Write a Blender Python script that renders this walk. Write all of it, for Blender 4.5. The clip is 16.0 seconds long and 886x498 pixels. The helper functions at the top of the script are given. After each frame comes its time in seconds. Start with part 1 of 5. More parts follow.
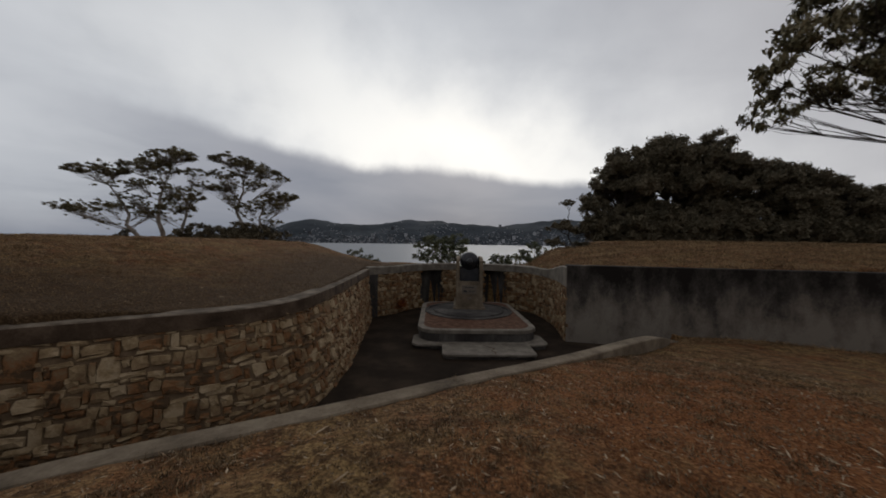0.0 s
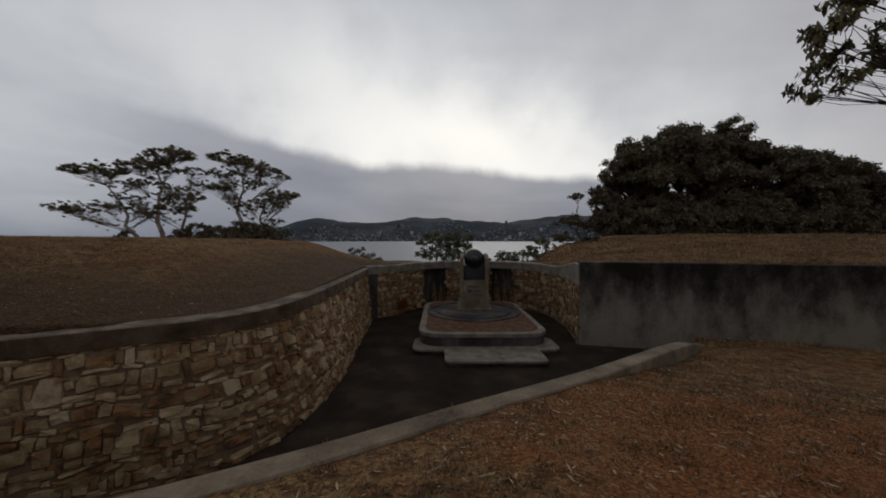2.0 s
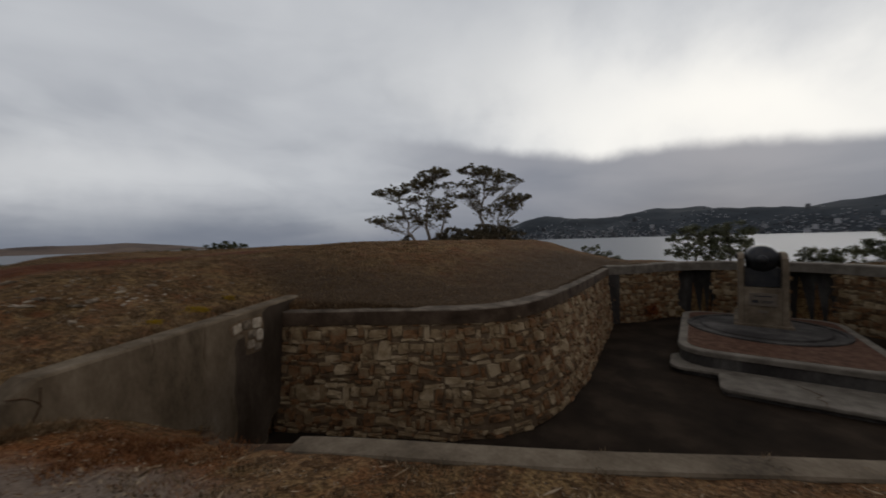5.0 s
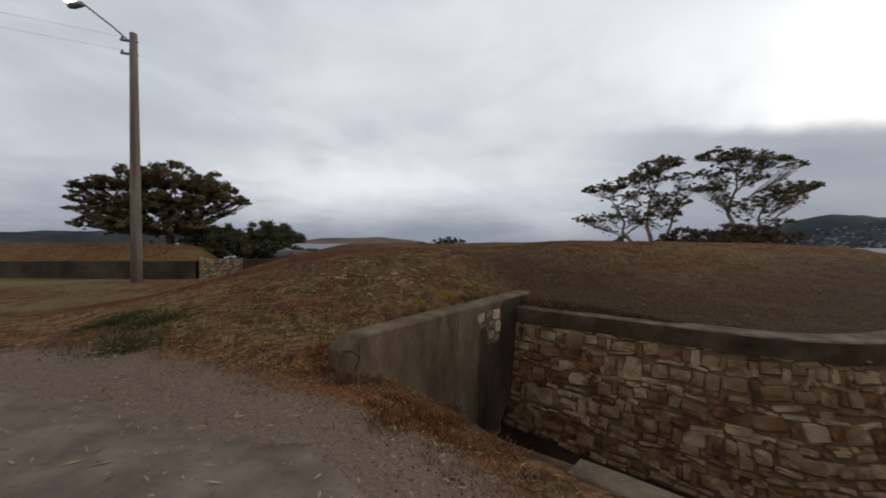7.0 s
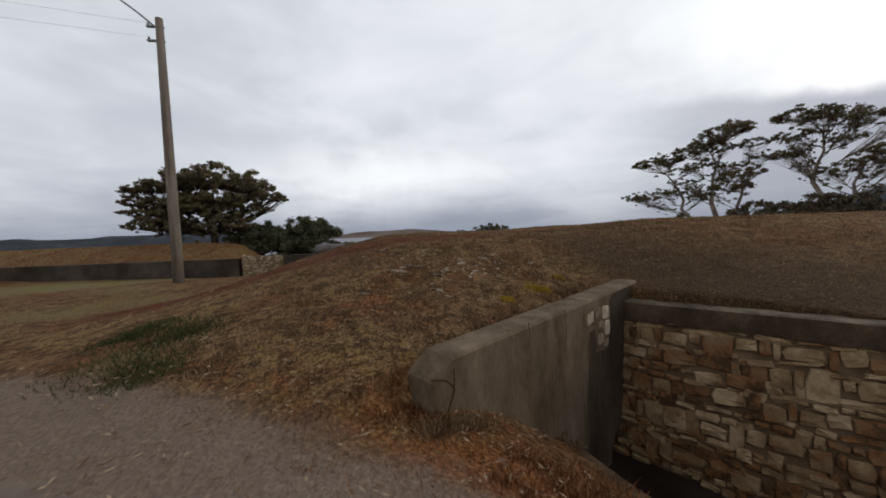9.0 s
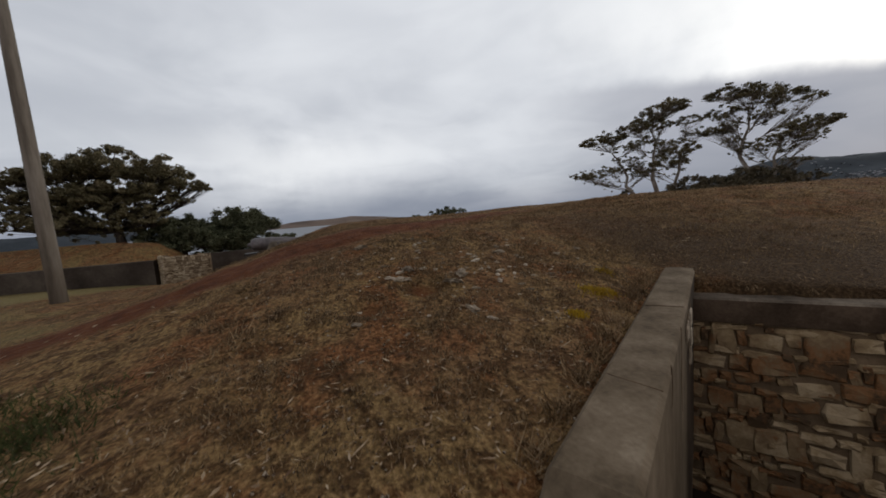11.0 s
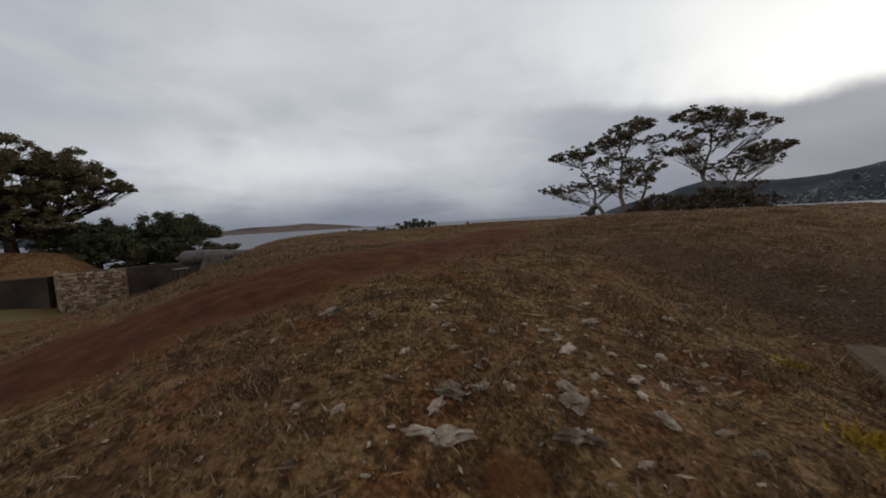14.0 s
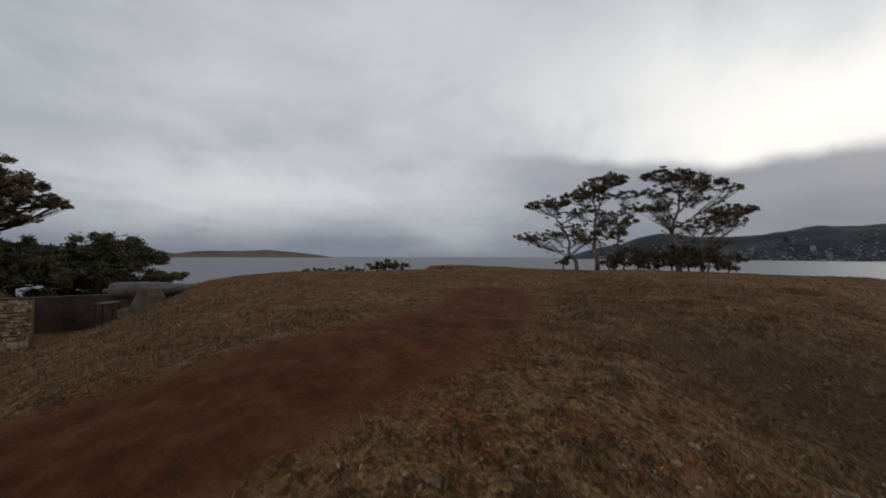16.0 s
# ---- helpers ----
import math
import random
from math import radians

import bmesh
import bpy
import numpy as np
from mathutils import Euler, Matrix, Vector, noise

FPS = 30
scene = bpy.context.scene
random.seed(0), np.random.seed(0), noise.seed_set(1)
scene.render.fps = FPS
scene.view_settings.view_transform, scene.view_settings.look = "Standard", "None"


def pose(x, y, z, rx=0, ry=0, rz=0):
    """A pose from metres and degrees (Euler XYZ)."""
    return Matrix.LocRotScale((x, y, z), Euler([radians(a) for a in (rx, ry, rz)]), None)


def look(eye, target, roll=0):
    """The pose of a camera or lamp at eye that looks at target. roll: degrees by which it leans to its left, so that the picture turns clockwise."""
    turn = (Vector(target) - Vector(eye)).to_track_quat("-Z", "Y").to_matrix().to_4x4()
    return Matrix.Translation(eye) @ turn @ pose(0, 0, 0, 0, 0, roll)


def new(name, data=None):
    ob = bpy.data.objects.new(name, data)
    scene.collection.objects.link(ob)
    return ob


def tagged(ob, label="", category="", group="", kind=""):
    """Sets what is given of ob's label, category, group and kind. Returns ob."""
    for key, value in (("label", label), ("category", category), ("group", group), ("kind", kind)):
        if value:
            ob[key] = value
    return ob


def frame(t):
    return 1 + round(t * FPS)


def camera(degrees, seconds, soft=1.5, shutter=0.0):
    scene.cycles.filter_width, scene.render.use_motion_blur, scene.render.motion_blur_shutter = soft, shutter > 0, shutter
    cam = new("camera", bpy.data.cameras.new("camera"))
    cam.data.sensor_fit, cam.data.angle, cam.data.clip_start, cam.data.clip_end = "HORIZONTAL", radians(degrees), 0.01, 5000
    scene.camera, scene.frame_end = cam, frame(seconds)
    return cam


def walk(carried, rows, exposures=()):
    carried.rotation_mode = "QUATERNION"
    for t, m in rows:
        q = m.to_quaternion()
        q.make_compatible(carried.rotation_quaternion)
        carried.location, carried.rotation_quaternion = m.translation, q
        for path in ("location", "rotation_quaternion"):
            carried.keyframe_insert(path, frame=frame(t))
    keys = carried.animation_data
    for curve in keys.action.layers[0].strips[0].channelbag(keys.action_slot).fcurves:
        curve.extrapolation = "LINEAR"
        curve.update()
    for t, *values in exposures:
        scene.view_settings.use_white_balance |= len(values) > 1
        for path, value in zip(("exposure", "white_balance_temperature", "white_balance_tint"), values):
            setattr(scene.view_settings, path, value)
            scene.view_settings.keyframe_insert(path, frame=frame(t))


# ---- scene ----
cam = camera(103.5, 16.0, soft=1.7, shutter=0.3)
PATH = [
    (0, (1.322, 0.279, 2.025), (1.156, 2.271, 1.983), 0.8),
    (0.5, (1.365, 0.65, 2.061), (1.04, 2.623, 2.047), 0.7),
    (1, (1.329, 0.929, 2.06), (0.973, 2.897, 2.063), 2.8),
    (1.5, (1.373, 1.172, 2.054), (0.965, 3.129, 2.091), 1.6),
    (2, (1.401, 1.311, 2.013), (1.2, 3.3, 1.954), -0.0),
    (2.5, (1.373, 1.349, 1.97), (1.236, 3.342, 1.887), 0.1),
    (3, (1.327, 1.338, 1.994), (1.003, 3.309, 1.893), -1.0),
    (3.5, (1.268, 1.321, 2.046), (0.703, 3.239, 2.002), -1.0),
    (4, (1.228, 1.312, 2.064), (0.444, 3.151, 2.028), -0.5),
    (4.5, (1.163, 1.253, 2.054), (0.1, 2.945, 1.955), -0.3),
    (5, (1.026, 1.121, 2.078), (-0.307, 2.611, 2.025), -1.7),
    (5.2, (0.984, 1.053, 2.079), (-0.476, 2.418, 2.042), -2.3),
    (7.3, (-0.105, 0.67, 1.976), (-2.059, 1.092, 1.895), 0.7),
    (7.5, (-0.24, 0.636, 1.952), (-2.212, 0.951, 1.847), 0.6),
    (8, (-0.628, 0.514, 1.891), (-2.617, 0.711, 1.803), -0.6),
    (8.5, (-1.075, 0.428, 1.888), (-3.026, 0.772, 1.61), -0.7),
    (8.7, (-1.301, 0.38, 1.867), (-3.268, 0.712, 1.717), -1.2),
    (10.8, (-3.548, -0.129, 1.911), (-5.454, 0.463, 1.794), -5.3),
    (11, (-3.738, -0.159, 1.947), (-5.605, 0.53, 1.745), -4.7),
    (11.5, (-4.259, -0.185, 1.959), (-6.098, 0.592, 1.832), -4.2),
    (12, (-4.731, -0.2, 2.007), (-6.565, 0.584, 1.867), -5.1),
    (12.5, (-5.161, -0.163, 2.107), (-6.918, 0.761, 1.864), -4.0),
    (13, (-5.587, -0.066, 2.18), (-7.336, 0.902, 2.113), -1.9),
    (13.5, (-6.008, 0.022, 2.19), (-7.765, 0.971, 2.083), -4.1),
    (14, (-6.413, 0.073, 2.228), (-8.184, 0.987, 2.066), -3.3),
    (14.5, (-6.862, 0.124, 2.38), (-8.642, 1.033, 2.308), -2.8),
    (15, (-7.243, 0.16, 2.473), (-8.994, 1.121, 2.377), -3.2),
    (15.5, (-7.637, 0.35, 2.559), (-9.283, 1.485, 2.478), -2.9),
    (16, (-7.962, 0.453, 2.762), (-9.646, 1.531, 2.8), 0.2),
]
walk(cam, [(t, look(eye, target, roll)) for t, eye, target, roll in PATH], [(0.0, -0.02), (1.0, -0.1), (5.0, -0.15), (7.3, 0.40), (8.0, 0.43), (8.7, 0.55), (10.8, 0.36), (12.5, 0.22), (16.0, -0.02)])

# ---------------- world and light ----------------
SUN_TURN, SUN_RISE = radians(-3.0), radians(15.0)
world = bpy.data.worlds.new("overcast_sky")
scene.world = world
world.use_nodes = True
WT = world.node_tree
WT.nodes.clear()


def wnode(kind, **vals):
    n = WT.nodes.new(kind)
    for k, v in vals.items():
        n.inputs[k].default_value = v
    return n


def wmath(op, a, b=None, clamp=False):
    n = WT.nodes.new("ShaderNodeMath")
    n.operation, n.use_clamp = op, clamp
    for i, v in enumerate((a, b)):
        if v is None:
            continue
        if isinstance(v, (int, float)):
            n.inputs[i].default_value = v
        else:
            WT.links.new(v, n.inputs[i])
    return n.outputs[0]


def wmix(fac, a, b):
    n = WT.nodes.new("ShaderNodeMix")
    n.data_type = "RGBA"
    for i, v in ((0, fac), (6, a), (7, b)):
        if isinstance(v, (tuple, float, int)):
            n.inputs[i].default_value = v
        else:
            WT.links.new(v, n.inputs[i])
    return n.outputs[2]


def wsmooth(x, lo, hi):
    n = WT.nodes.new("ShaderNodeMapRange")
    n.interpolation_type = "SMOOTHSTEP"
    WT.links.new(x, n.inputs[0])
    n.inputs[1].default_value, n.inputs[2].default_value = lo, hi
    return n.outputs[0]


w_dir = WT.nodes.new("ShaderNodeTexCoord").outputs["Generated"]
w_sep = WT.nodes.new("ShaderNodeSeparateXYZ")
WT.links.new(w_dir, w_sep.inputs[0])
DX, DY, DZ = w_sep.outputs
up = wmath("MAXIMUM", DZ, 0.0)
flat = WT.nodes.new("ShaderNodeCombineXYZ")
lift = wmath("ADD", up, 0.16)
WT.links.new(wmath("DIVIDE", DX, lift), flat.inputs[0])
WT.links.new(wmath("DIVIDE", DY, lift), flat.inputs[1])


def wnoise(vec, scale, detail, rough, warp=0.0):
    n = wnode("ShaderNodeTexNoise", Scale=scale, Detail=detail, Roughness=rough, Distortion=warp)
    WT.links.new(vec, n.inputs["Vector"])
    return n.outputs[0]


layered = WT.nodes.new("ShaderNodeCombineXYZ")
big = wnoise(flat.outputs[0], 0.55, 5.0, 0.5, 0.5)
fine = wnoise(flat.outputs[0], 1.7, 6.0, 0.5, 0.8)
sheet = wmath("ADD", wmath("MULTIPLY", big, 0.7), wmath("MULTIPLY", fine, 0.3))
stratus = wmix(wsmooth(sheet, 0.36, 0.62), (0.41, 0.432, 0.475, 1), (0.585, 0.605, 0.64, 1))
# breaks in the cloud in front of the hidden sun
az = wmath("MULTIPLY", wmath("ARCTAN2", DX, DY), 57.3)
el = wmath("MULTIPLY", wmath("ARCSINE", DZ), 57.3)
ragged = wnode("ShaderNodeTexNoise", Scale=3.0, Detail=7.0, Roughness=0.55)
WT.links.new(w_dir, ragged.inputs["Vector"])
wisp = wmath("SUBTRACT", ragged.outputs[0], 0.5)
WT.links.new(wmath("MULTIPLY", az, 0.045), layered.inputs[0])
WT.links.new(wmath("MULTIPLY", el, 0.15), layered.inputs[1])
bands = wmath("SUBTRACT", wnoise(layered.outputs[0], 1.0, 4.0, 0.45, 0.4), 0.5)
az_w = wmath("ADD", az, wmath("MULTIPLY", wisp, 22.0))
el_w = wmath("ADD", el, wmath("MULTIPLY", wisp, 15.0))


def lobe(a0, e0, slope, wide, high):
    """A brighter break in the cloud at an azimuth and elevation, slanting."""
    da = wmath("SUBTRACT", az_w, a0)
    de = wmath("SUBTRACT", el_w, wmath("ADD", wmath("MULTIPLY", da, slope), e0))
    q = wmath("ADD", wmath("POWER", wmath("ABSOLUTE", wmath("DIVIDE", da, wide)), 2.0), wmath("POWER", wmath("ABSOLUTE", wmath("DIVIDE", de, high)), 2.0))
    return wmath("EXPONENT", wmath("MULTIPLY", q, -1.0))


stratus = wmix(wsmooth(bands, -0.2, 0.22), wmix(0.26, stratus, (0.33, 0.35, 0.40, 1)), stratus)
side_sky = wsmooth(az, -10.0, 60.0)
stratus = wmix(wmath("MULTIPLY", side_sky, 0.55), stratus, (0.46, 0.43, 0.435, 1))
stratus = wmix(wmath("MULTIPLY", lobe(-6.0, 17.0, -0.30, 42.0, 14.0), 0.75), stratus, (0.86, 0.875, 0.89, 1))
stratus = wmix(lobe(-2.0, 14.0, -0.24, 29.0, 8.0), stratus, (1.08, 1.06, 1.01, 1))
stratus = wmix(wmath("MULTIPLY", lobe(-90.0, 10.0, 0.0, 16.0, 4.0), 0.6), stratus, (0.80, 0.81, 0.82, 1))
# bank of darker cloud that lies along the horizon
rim = wmath("ADD", wmath("SUBTRACT", el, wmath("MULTIPLY", az, -0.11)), wmath("MULTIPLY", wisp, 5.0))
front = wsmooth(az, -62.0, -28.0)
crisp = wmath("SUBTRACT", 1.0, wsmooth(rim, 9.4, 11.6))
hazy = wmath("SUBTRACT", 1.0, wsmooth(wmath("ADD", el, wmath("MULTIPLY", wisp, 7.0)), 0.0, 9.0))
bank_a = wmath("MULTIPLY", wmath("MULTIPLY", crisp, front), 0.93)
bank_b = wmath("MULTIPLY", wmath("MULTIPLY", hazy, wmath("SUBTRACT", 1.0, front)), 0.85)
bank = wmath("ADD", bank_a, bank_b)
bank_col = wmix(wsmooth(wmath("ADD", el, wmath("MULTIPLY", bands, 22.0)), 0.0, 12.0), (0.165, 0.19, 0.245, 1), (0.30, 0.31, 0.355, 1))
sky_col = wmix(bank, stratus, bank_col)
nishita = WT.nodes.new("ShaderNodeTexSky")
nishita.sky_type, nishita.sun_disc = "NISHITA", False
nishita.sun_elevation, nishita.sun_rotation = SUN_RISE, SUN_TURN
clear = WT.nodes.new("ShaderNodeVectorMath")
clear.operation = "SCALE"
WT.links.new(nishita.outputs[0], clear.inputs[0])
clear.inputs["Scale"].default_value = 0.05
w_bg = wnode("ShaderNodeBackground", Strength=1.0)
WT.links.new(wmix(0.97, clear.outputs[0], sky_col), w_bg.inputs[0])
WT.links.new(w_bg.outputs[0], WT.nodes.new("ShaderNodeOutputWorld").inputs[0])

sun = new("sun", bpy.data.lights.new("sun", "SUN"))
sun.data.energy, sun.data.angle, sun.data.color = 0.5, radians(25), (1.0, 0.95, 0.88)
sun.matrix_world = look((0, 0, 50), (50 * math.sin(SUN_TURN), -50 * math.cos(SUN_TURN), 50 - 50 * math.tan(SUN_RISE)))


# ---------------- materials ----------------
def mat(name, colors, scale=4.0, rough=0.85, bump=0.3, fine_scale=40.0, metal=0.0, vary=0.0, island=False, stretch=(1, 1, 1), bump_size=0.02, spec=0.1, runs=None):
    """Two scales of noise between the colours, with fine relief; vary: change of tone from piece to piece."""
    m = bpy.data.materials.new(name)
    m.use_nodes = True
    t = m.node_tree
    b = t.nodes["Principled BSDF"]
    b.inputs["Roughness"].default_value, b.inputs["Metallic"].default_value = rough, metal
    b.inputs["Specular IOR Level"].default_value = spec
    geo = t.nodes.new("ShaderNodeNewGeometry")
    mp = t.nodes.new("ShaderNodeMapping")
    mp.inputs["Scale"].default_value = stretch
    t.links.new(geo.outputs["Position"], mp.inputs[0])
    n1, n2 = t.nodes.new("ShaderNodeTexNoise"), t.nodes.new("ShaderNodeTexNoise")
    for n, s, d in ((n1, scale, 6), (n2, fine_scale, 4)):
        n.inputs["Scale"].default_value, n.inputs["Detail"].default_value, n.inputs["Roughness"].default_value = s, d, 0.6
        t.links.new(mp.outputs[0], n.inputs["Vector"])
    add = t.nodes.new("ShaderNodeMath")
    add.operation = "MULTIPLY_ADD"
    t.links.new(n2.outputs[0], add.inputs[0])
    add.inputs[1].default_value = 0.35
    sub = t.nodes.new("ShaderNodeMath")
    sub.operation = "MULTIPLY_ADD"
    t.links.new(n1.outputs[0], sub.inputs[0])
    sub.inputs[1].default_value, sub.inputs[2].default_value = 1.3, -0.33
    t.links.new(sub.outputs[0], add.inputs[2])
    fac = add.outputs[0]
    if vary:
        src = geo.outputs["Random Per Island"]
        if not island:
            src = t.nodes.new("ShaderNodeObjectInfo").outputs["Random"]
        va = t.nodes.new("ShaderNodeMath")
        va.operation = "MULTIPLY_ADD"
        va.inputs[1].default_value = vary
        t.links.new(src, va.inputs[0])
        vs = t.nodes.new("ShaderNodeMath")
        vs.operation = "ADD"
        vs.inputs[1].default_value = -vary / 2
        t.links.new(fac, va.inputs[2])
        t.links.new(va.outputs[0], vs.inputs[0])
        fac = vs.outputs[0]
    if runs:
        # algae that runs down from the top edge
        sp = t.nodes.new("ShaderNodeSeparateXYZ")
        t.links.new(geo.outputs["Position"], sp.inputs[0])
        mr = t.nodes.new("ShaderNodeMapRange")
        t.links.new(sp.outputs[2], mr.inputs[0])
        for q, val in enumerate(runs):
            mr.inputs[1 + q].default_value = val
        sm = t.nodes.new("ShaderNodeMath")
        sm.operation = "ADD"
        t.links.new(fac, sm.inputs[0])
        t.links.new(mr.outputs[0], sm.inputs[1])
        fac = sm.outputs[0]
    ramp = t.nodes.new("ShaderNodeValToRGB")
    while len(ramp.color_ramp.elements) < len(colors):
        ramp.color_ramp.elements.new(0.5)
    for i, c in enumerate(colors):
        e = ramp.color_ramp.elements[i]
        e.position, e.color = 0.2 + 0.6 * i / max(1, len(colors) - 1), (*c, 1)
    t.links.new(fac, ramp.inputs[0])
    t.links.new(ramp.outputs[0], b.inputs["Base Color"])
    if bump:
        bp = t.nodes.new("ShaderNodeBump")
        bp.inputs["Strength"].default_value, bp.inputs["Distance"].default_value = bump, bump_size
        t.links.new(add.outputs[0], bp.inputs["Height"])
        t.links.new(bp.outputs[0], b.inputs["Normal"])
    return m


M_STONE = mat("rubble_stone", [(0.060, 0.038, 0.021), (0.160, 0.077, 0.033), (0.155, 0.104, 0.058), (0.215, 0.150, 0.082), (0.30, 0.226, 0.140)], 3.0, 0.9, 0.6, 30, vary=0.5)
M_STONE_FAR = mat("rubble_stone_joined", [(0.060, 0.038, 0.021), (0.160, 0.077, 0.033), (0.155, 0.104, 0.058), (0.215, 0.150, 0.082), (0.30, 0.226, 0.140)], 3.0, 0.9, 0.6, 30, vary=0.5, island=True)
M_STONE_PALE = mat("pale_rubble_stone", [(0.13, 0.092, 0.058), (0.27, 0.205, 0.135), (0.42, 0.345, 0.245)], 3.0, 0.9, 0.6, 30, vary=0.5, island=True)
M_MORTAR = mat("dark_mortar", [(0.070, 0.046, 0.027), (0.165, 0.114, 0.069)], 6, 0.95, 0.6, 50)
M_CONC = mat("weathered_concrete", [(0.048, 0.035, 0.023), (0.125, 0.096, 0.066), (0.205, 0.165, 0.118)], 1.6, 0.9, 0.4, 24)
M_CONC_DARK = mat("dark_concrete", [(0.014, 0.012, 0.011), (0.045, 0.040, 0.036), (0.11, 0.10, 0.09)], 1.1, 0.9, 0.4, 20, stretch=(1, 1, 0.35))
M_WALL_STREAK = mat("algae_streaked_concrete", [(0.014, 0.011, 0.009), (0.045, 0.038, 0.032), (0.112, 0.093, 0.075), (0.16, 0.136, 0.11)], 1.3, 0.9, 0.4, 20, stretch=(1, 1, 0.5), runs=(-1.0, 0.9, 0.24, -0.24))
M_WING = mat("cracked_grey_render", [(0.050, 0.036, 0.022), (0.098, 0.072, 0.046), (0.150, 0.114, 0.077), (0.225, 0.178, 0.126)], 1.7, 0.92, 0.6, 26, stretch=(1, 1, 0.4))
M_FARWALL = mat("dim_brown_concrete", [(0.026, 0.020, 0.016), (0.055, 0.043, 0.034), (0.095, 0.078, 0.062)], 0.45, 0.9, 0.3, 6)
M_SHADE_DAMP = mat("shaded_brown_render", [(0.022, 0.015, 0.010), (0.052, 0.037, 0.025), (0.098, 0.073, 0.052)], 1.4, 0.85, 0.4, 22, stretch=(1, 1, 0.4))
M_CAP_SIDE = mat("shaded_cap_face", [(0.022, 0.014, 0.009), (0.060, 0.040, 0.026), (0.115, 0.080, 0.055)], 2.0, 0.9, 0.5, 30)
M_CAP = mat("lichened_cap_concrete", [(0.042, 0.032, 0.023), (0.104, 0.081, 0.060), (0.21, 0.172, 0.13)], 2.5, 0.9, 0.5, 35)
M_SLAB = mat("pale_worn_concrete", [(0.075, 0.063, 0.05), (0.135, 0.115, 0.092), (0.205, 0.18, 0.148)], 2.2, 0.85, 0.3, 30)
M_BRICKDUST = mat("red_brick_fill", [(0.036, 0.017, 0.010), (0.075, 0.036, 0.021), (0.115, 0.066, 0.043)], 5, 0.95, 0.5, 60)
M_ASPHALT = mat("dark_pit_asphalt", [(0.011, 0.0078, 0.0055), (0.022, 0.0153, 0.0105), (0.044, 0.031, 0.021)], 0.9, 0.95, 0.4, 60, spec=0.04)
M_PATH = mat("worn_path_asphalt", [(0.085, 0.066, 0.051), (0.140, 0.110, 0.087), (0.205, 0.166, 0.134)], 2.2, 0.95, 0.6, 80)
M_EARTH = mat("brown_earth", [(0.03, 0.018, 0.011), (0.07, 0.042, 0.024), (0.12, 0.08, 0.045)], 5, 0.95, 0.8, 40)
M_IRON = mat("black_gun_iron", [(0.012, 0.012, 0.014), (0.025, 0.025, 0.028), (0.05, 0.045, 0.042)], 3, 0.5, 0.2, 40, metal=0.6, spec=0.5)
M_IRON2 = mat("rusty_gun_iron", [(0.05, 0.042, 0.042), (0.10, 0.086, 0.086), (0.16, 0.14, 0.14)], 3, 0.6, 0.2, 40, metal=0.3, spec=0.5)
M_PLAQUE = mat("engraved_plaque", [(0.085, 0.068, 0.052), (0.14, 0.115, 0.09)], 8, 0.5, 0.1, 40)
M_BARK = mat("eucalypt_bark", [(0.10, 0.08, 0.065), (0.20, 0.17, 0.14), (0.34, 0.30, 0.26)], 2.5, 0.9, 0.4, 25, stretch=(1, 1, 0.3))
M_DARKBARK = mat("dark_bark", [(0.03, 0.024, 0.02), (0.07, 0.055, 0.045)], 3, 0.95, 0.5, 25, stretch=(1, 1, 0.3))
M_LEAF = mat("eucalypt_leaf", [(0.060, 0.053, 0.028), (0.120, 0.102, 0.054), (0.19, 0.155, 0.088)], 0.6, 0.6, 0, 20, vary=0.5, island=True)
M_LEAF_DARK = mat("dark_evergreen_leaf", [(0.054, 0.047, 0.030), (0.105, 0.086, 0.054), (0.155, 0.125, 0.082)], 0.5, 0.7, 0, 20, vary=0.5, island=True)
M_LEAF_GREEN = mat("coastal_shrub_leaf", [(0.042, 0.048, 0.027), (0.085, 0.090, 0.049), (0.13, 0.128, 0.074)], 0.8, 0.6, 0, 20, vary=0.5, island=True)
M_ROCK = mat("pale_field_rock", [(0.095, 0.072, 0.050), (0.25, 0.200, 0.145), (0.44, 0.375, 0.29)], 9, 0.9, 0.8, 60, vary=0.5)
M_TIMBER = mat("grey_pole_timber", [(0.095, 0.078, 0.062), (0.165, 0.14, 0.113), (0.235, 0.205, 0.17)], 6, 0.9, 0.3, 40, stretch=(1, 1, 0.1))
M_STEEL = mat("galvanised_steel", [(0.16, 0.16, 0.16), (0.26, 0.26, 0.26)], 6, 0.5, 0.1, 40, metal=0.7)
M_BLADE = mat("dry_grass_blade", [(0.066, 0.040, 0.020), (0.160, 0.101, 0.050), (0.29, 0.20, 0.112)], 0.7, 0.8, 0, 15, vary=0.55, island=True)
M_RUSTGRASS = mat("rust_grass_blade", [(0.068, 0.024, 0.010), (0.155, 0.062, 0.024), (0.25, 0.128, 0.056)], 2.0, 0.85, 0, 15, vary=0.7, island=True)
M_CLUMP = mat("matted_grass_blade", [(0.060, 0.040, 0.022), (0.130, 0.086, 0.047), (0.26, 0.185, 0.108)], 1.6, 0.85, 0, 15, vary=0.8, island=True)
M_RUST = mat("rusty_dead_leaf", [(0.08, 0.02, 0.008), (0.17, 0.045, 0.015), (0.24, 0.09, 0.03)], 3, 0.8, 0, 30, vary=0.6, island=True)
M_CRUMB = mat("earth_crumb", [(0.05, 0.03, 0.018), (0.075, 0.046, 0.026), (0.28, 0.23, 0.17)], 2.0, 0.95, 0, 30, vary=0.9, island=True)
M_LITTER = mat("fallen_bark_and_leaf", [(0.09, 0.050, 0.027), (0.18, 0.117, 0.068), (0.33, 0.25, 0.165)], 3, 0.8, 0, 30, vary=0.7, island=True)
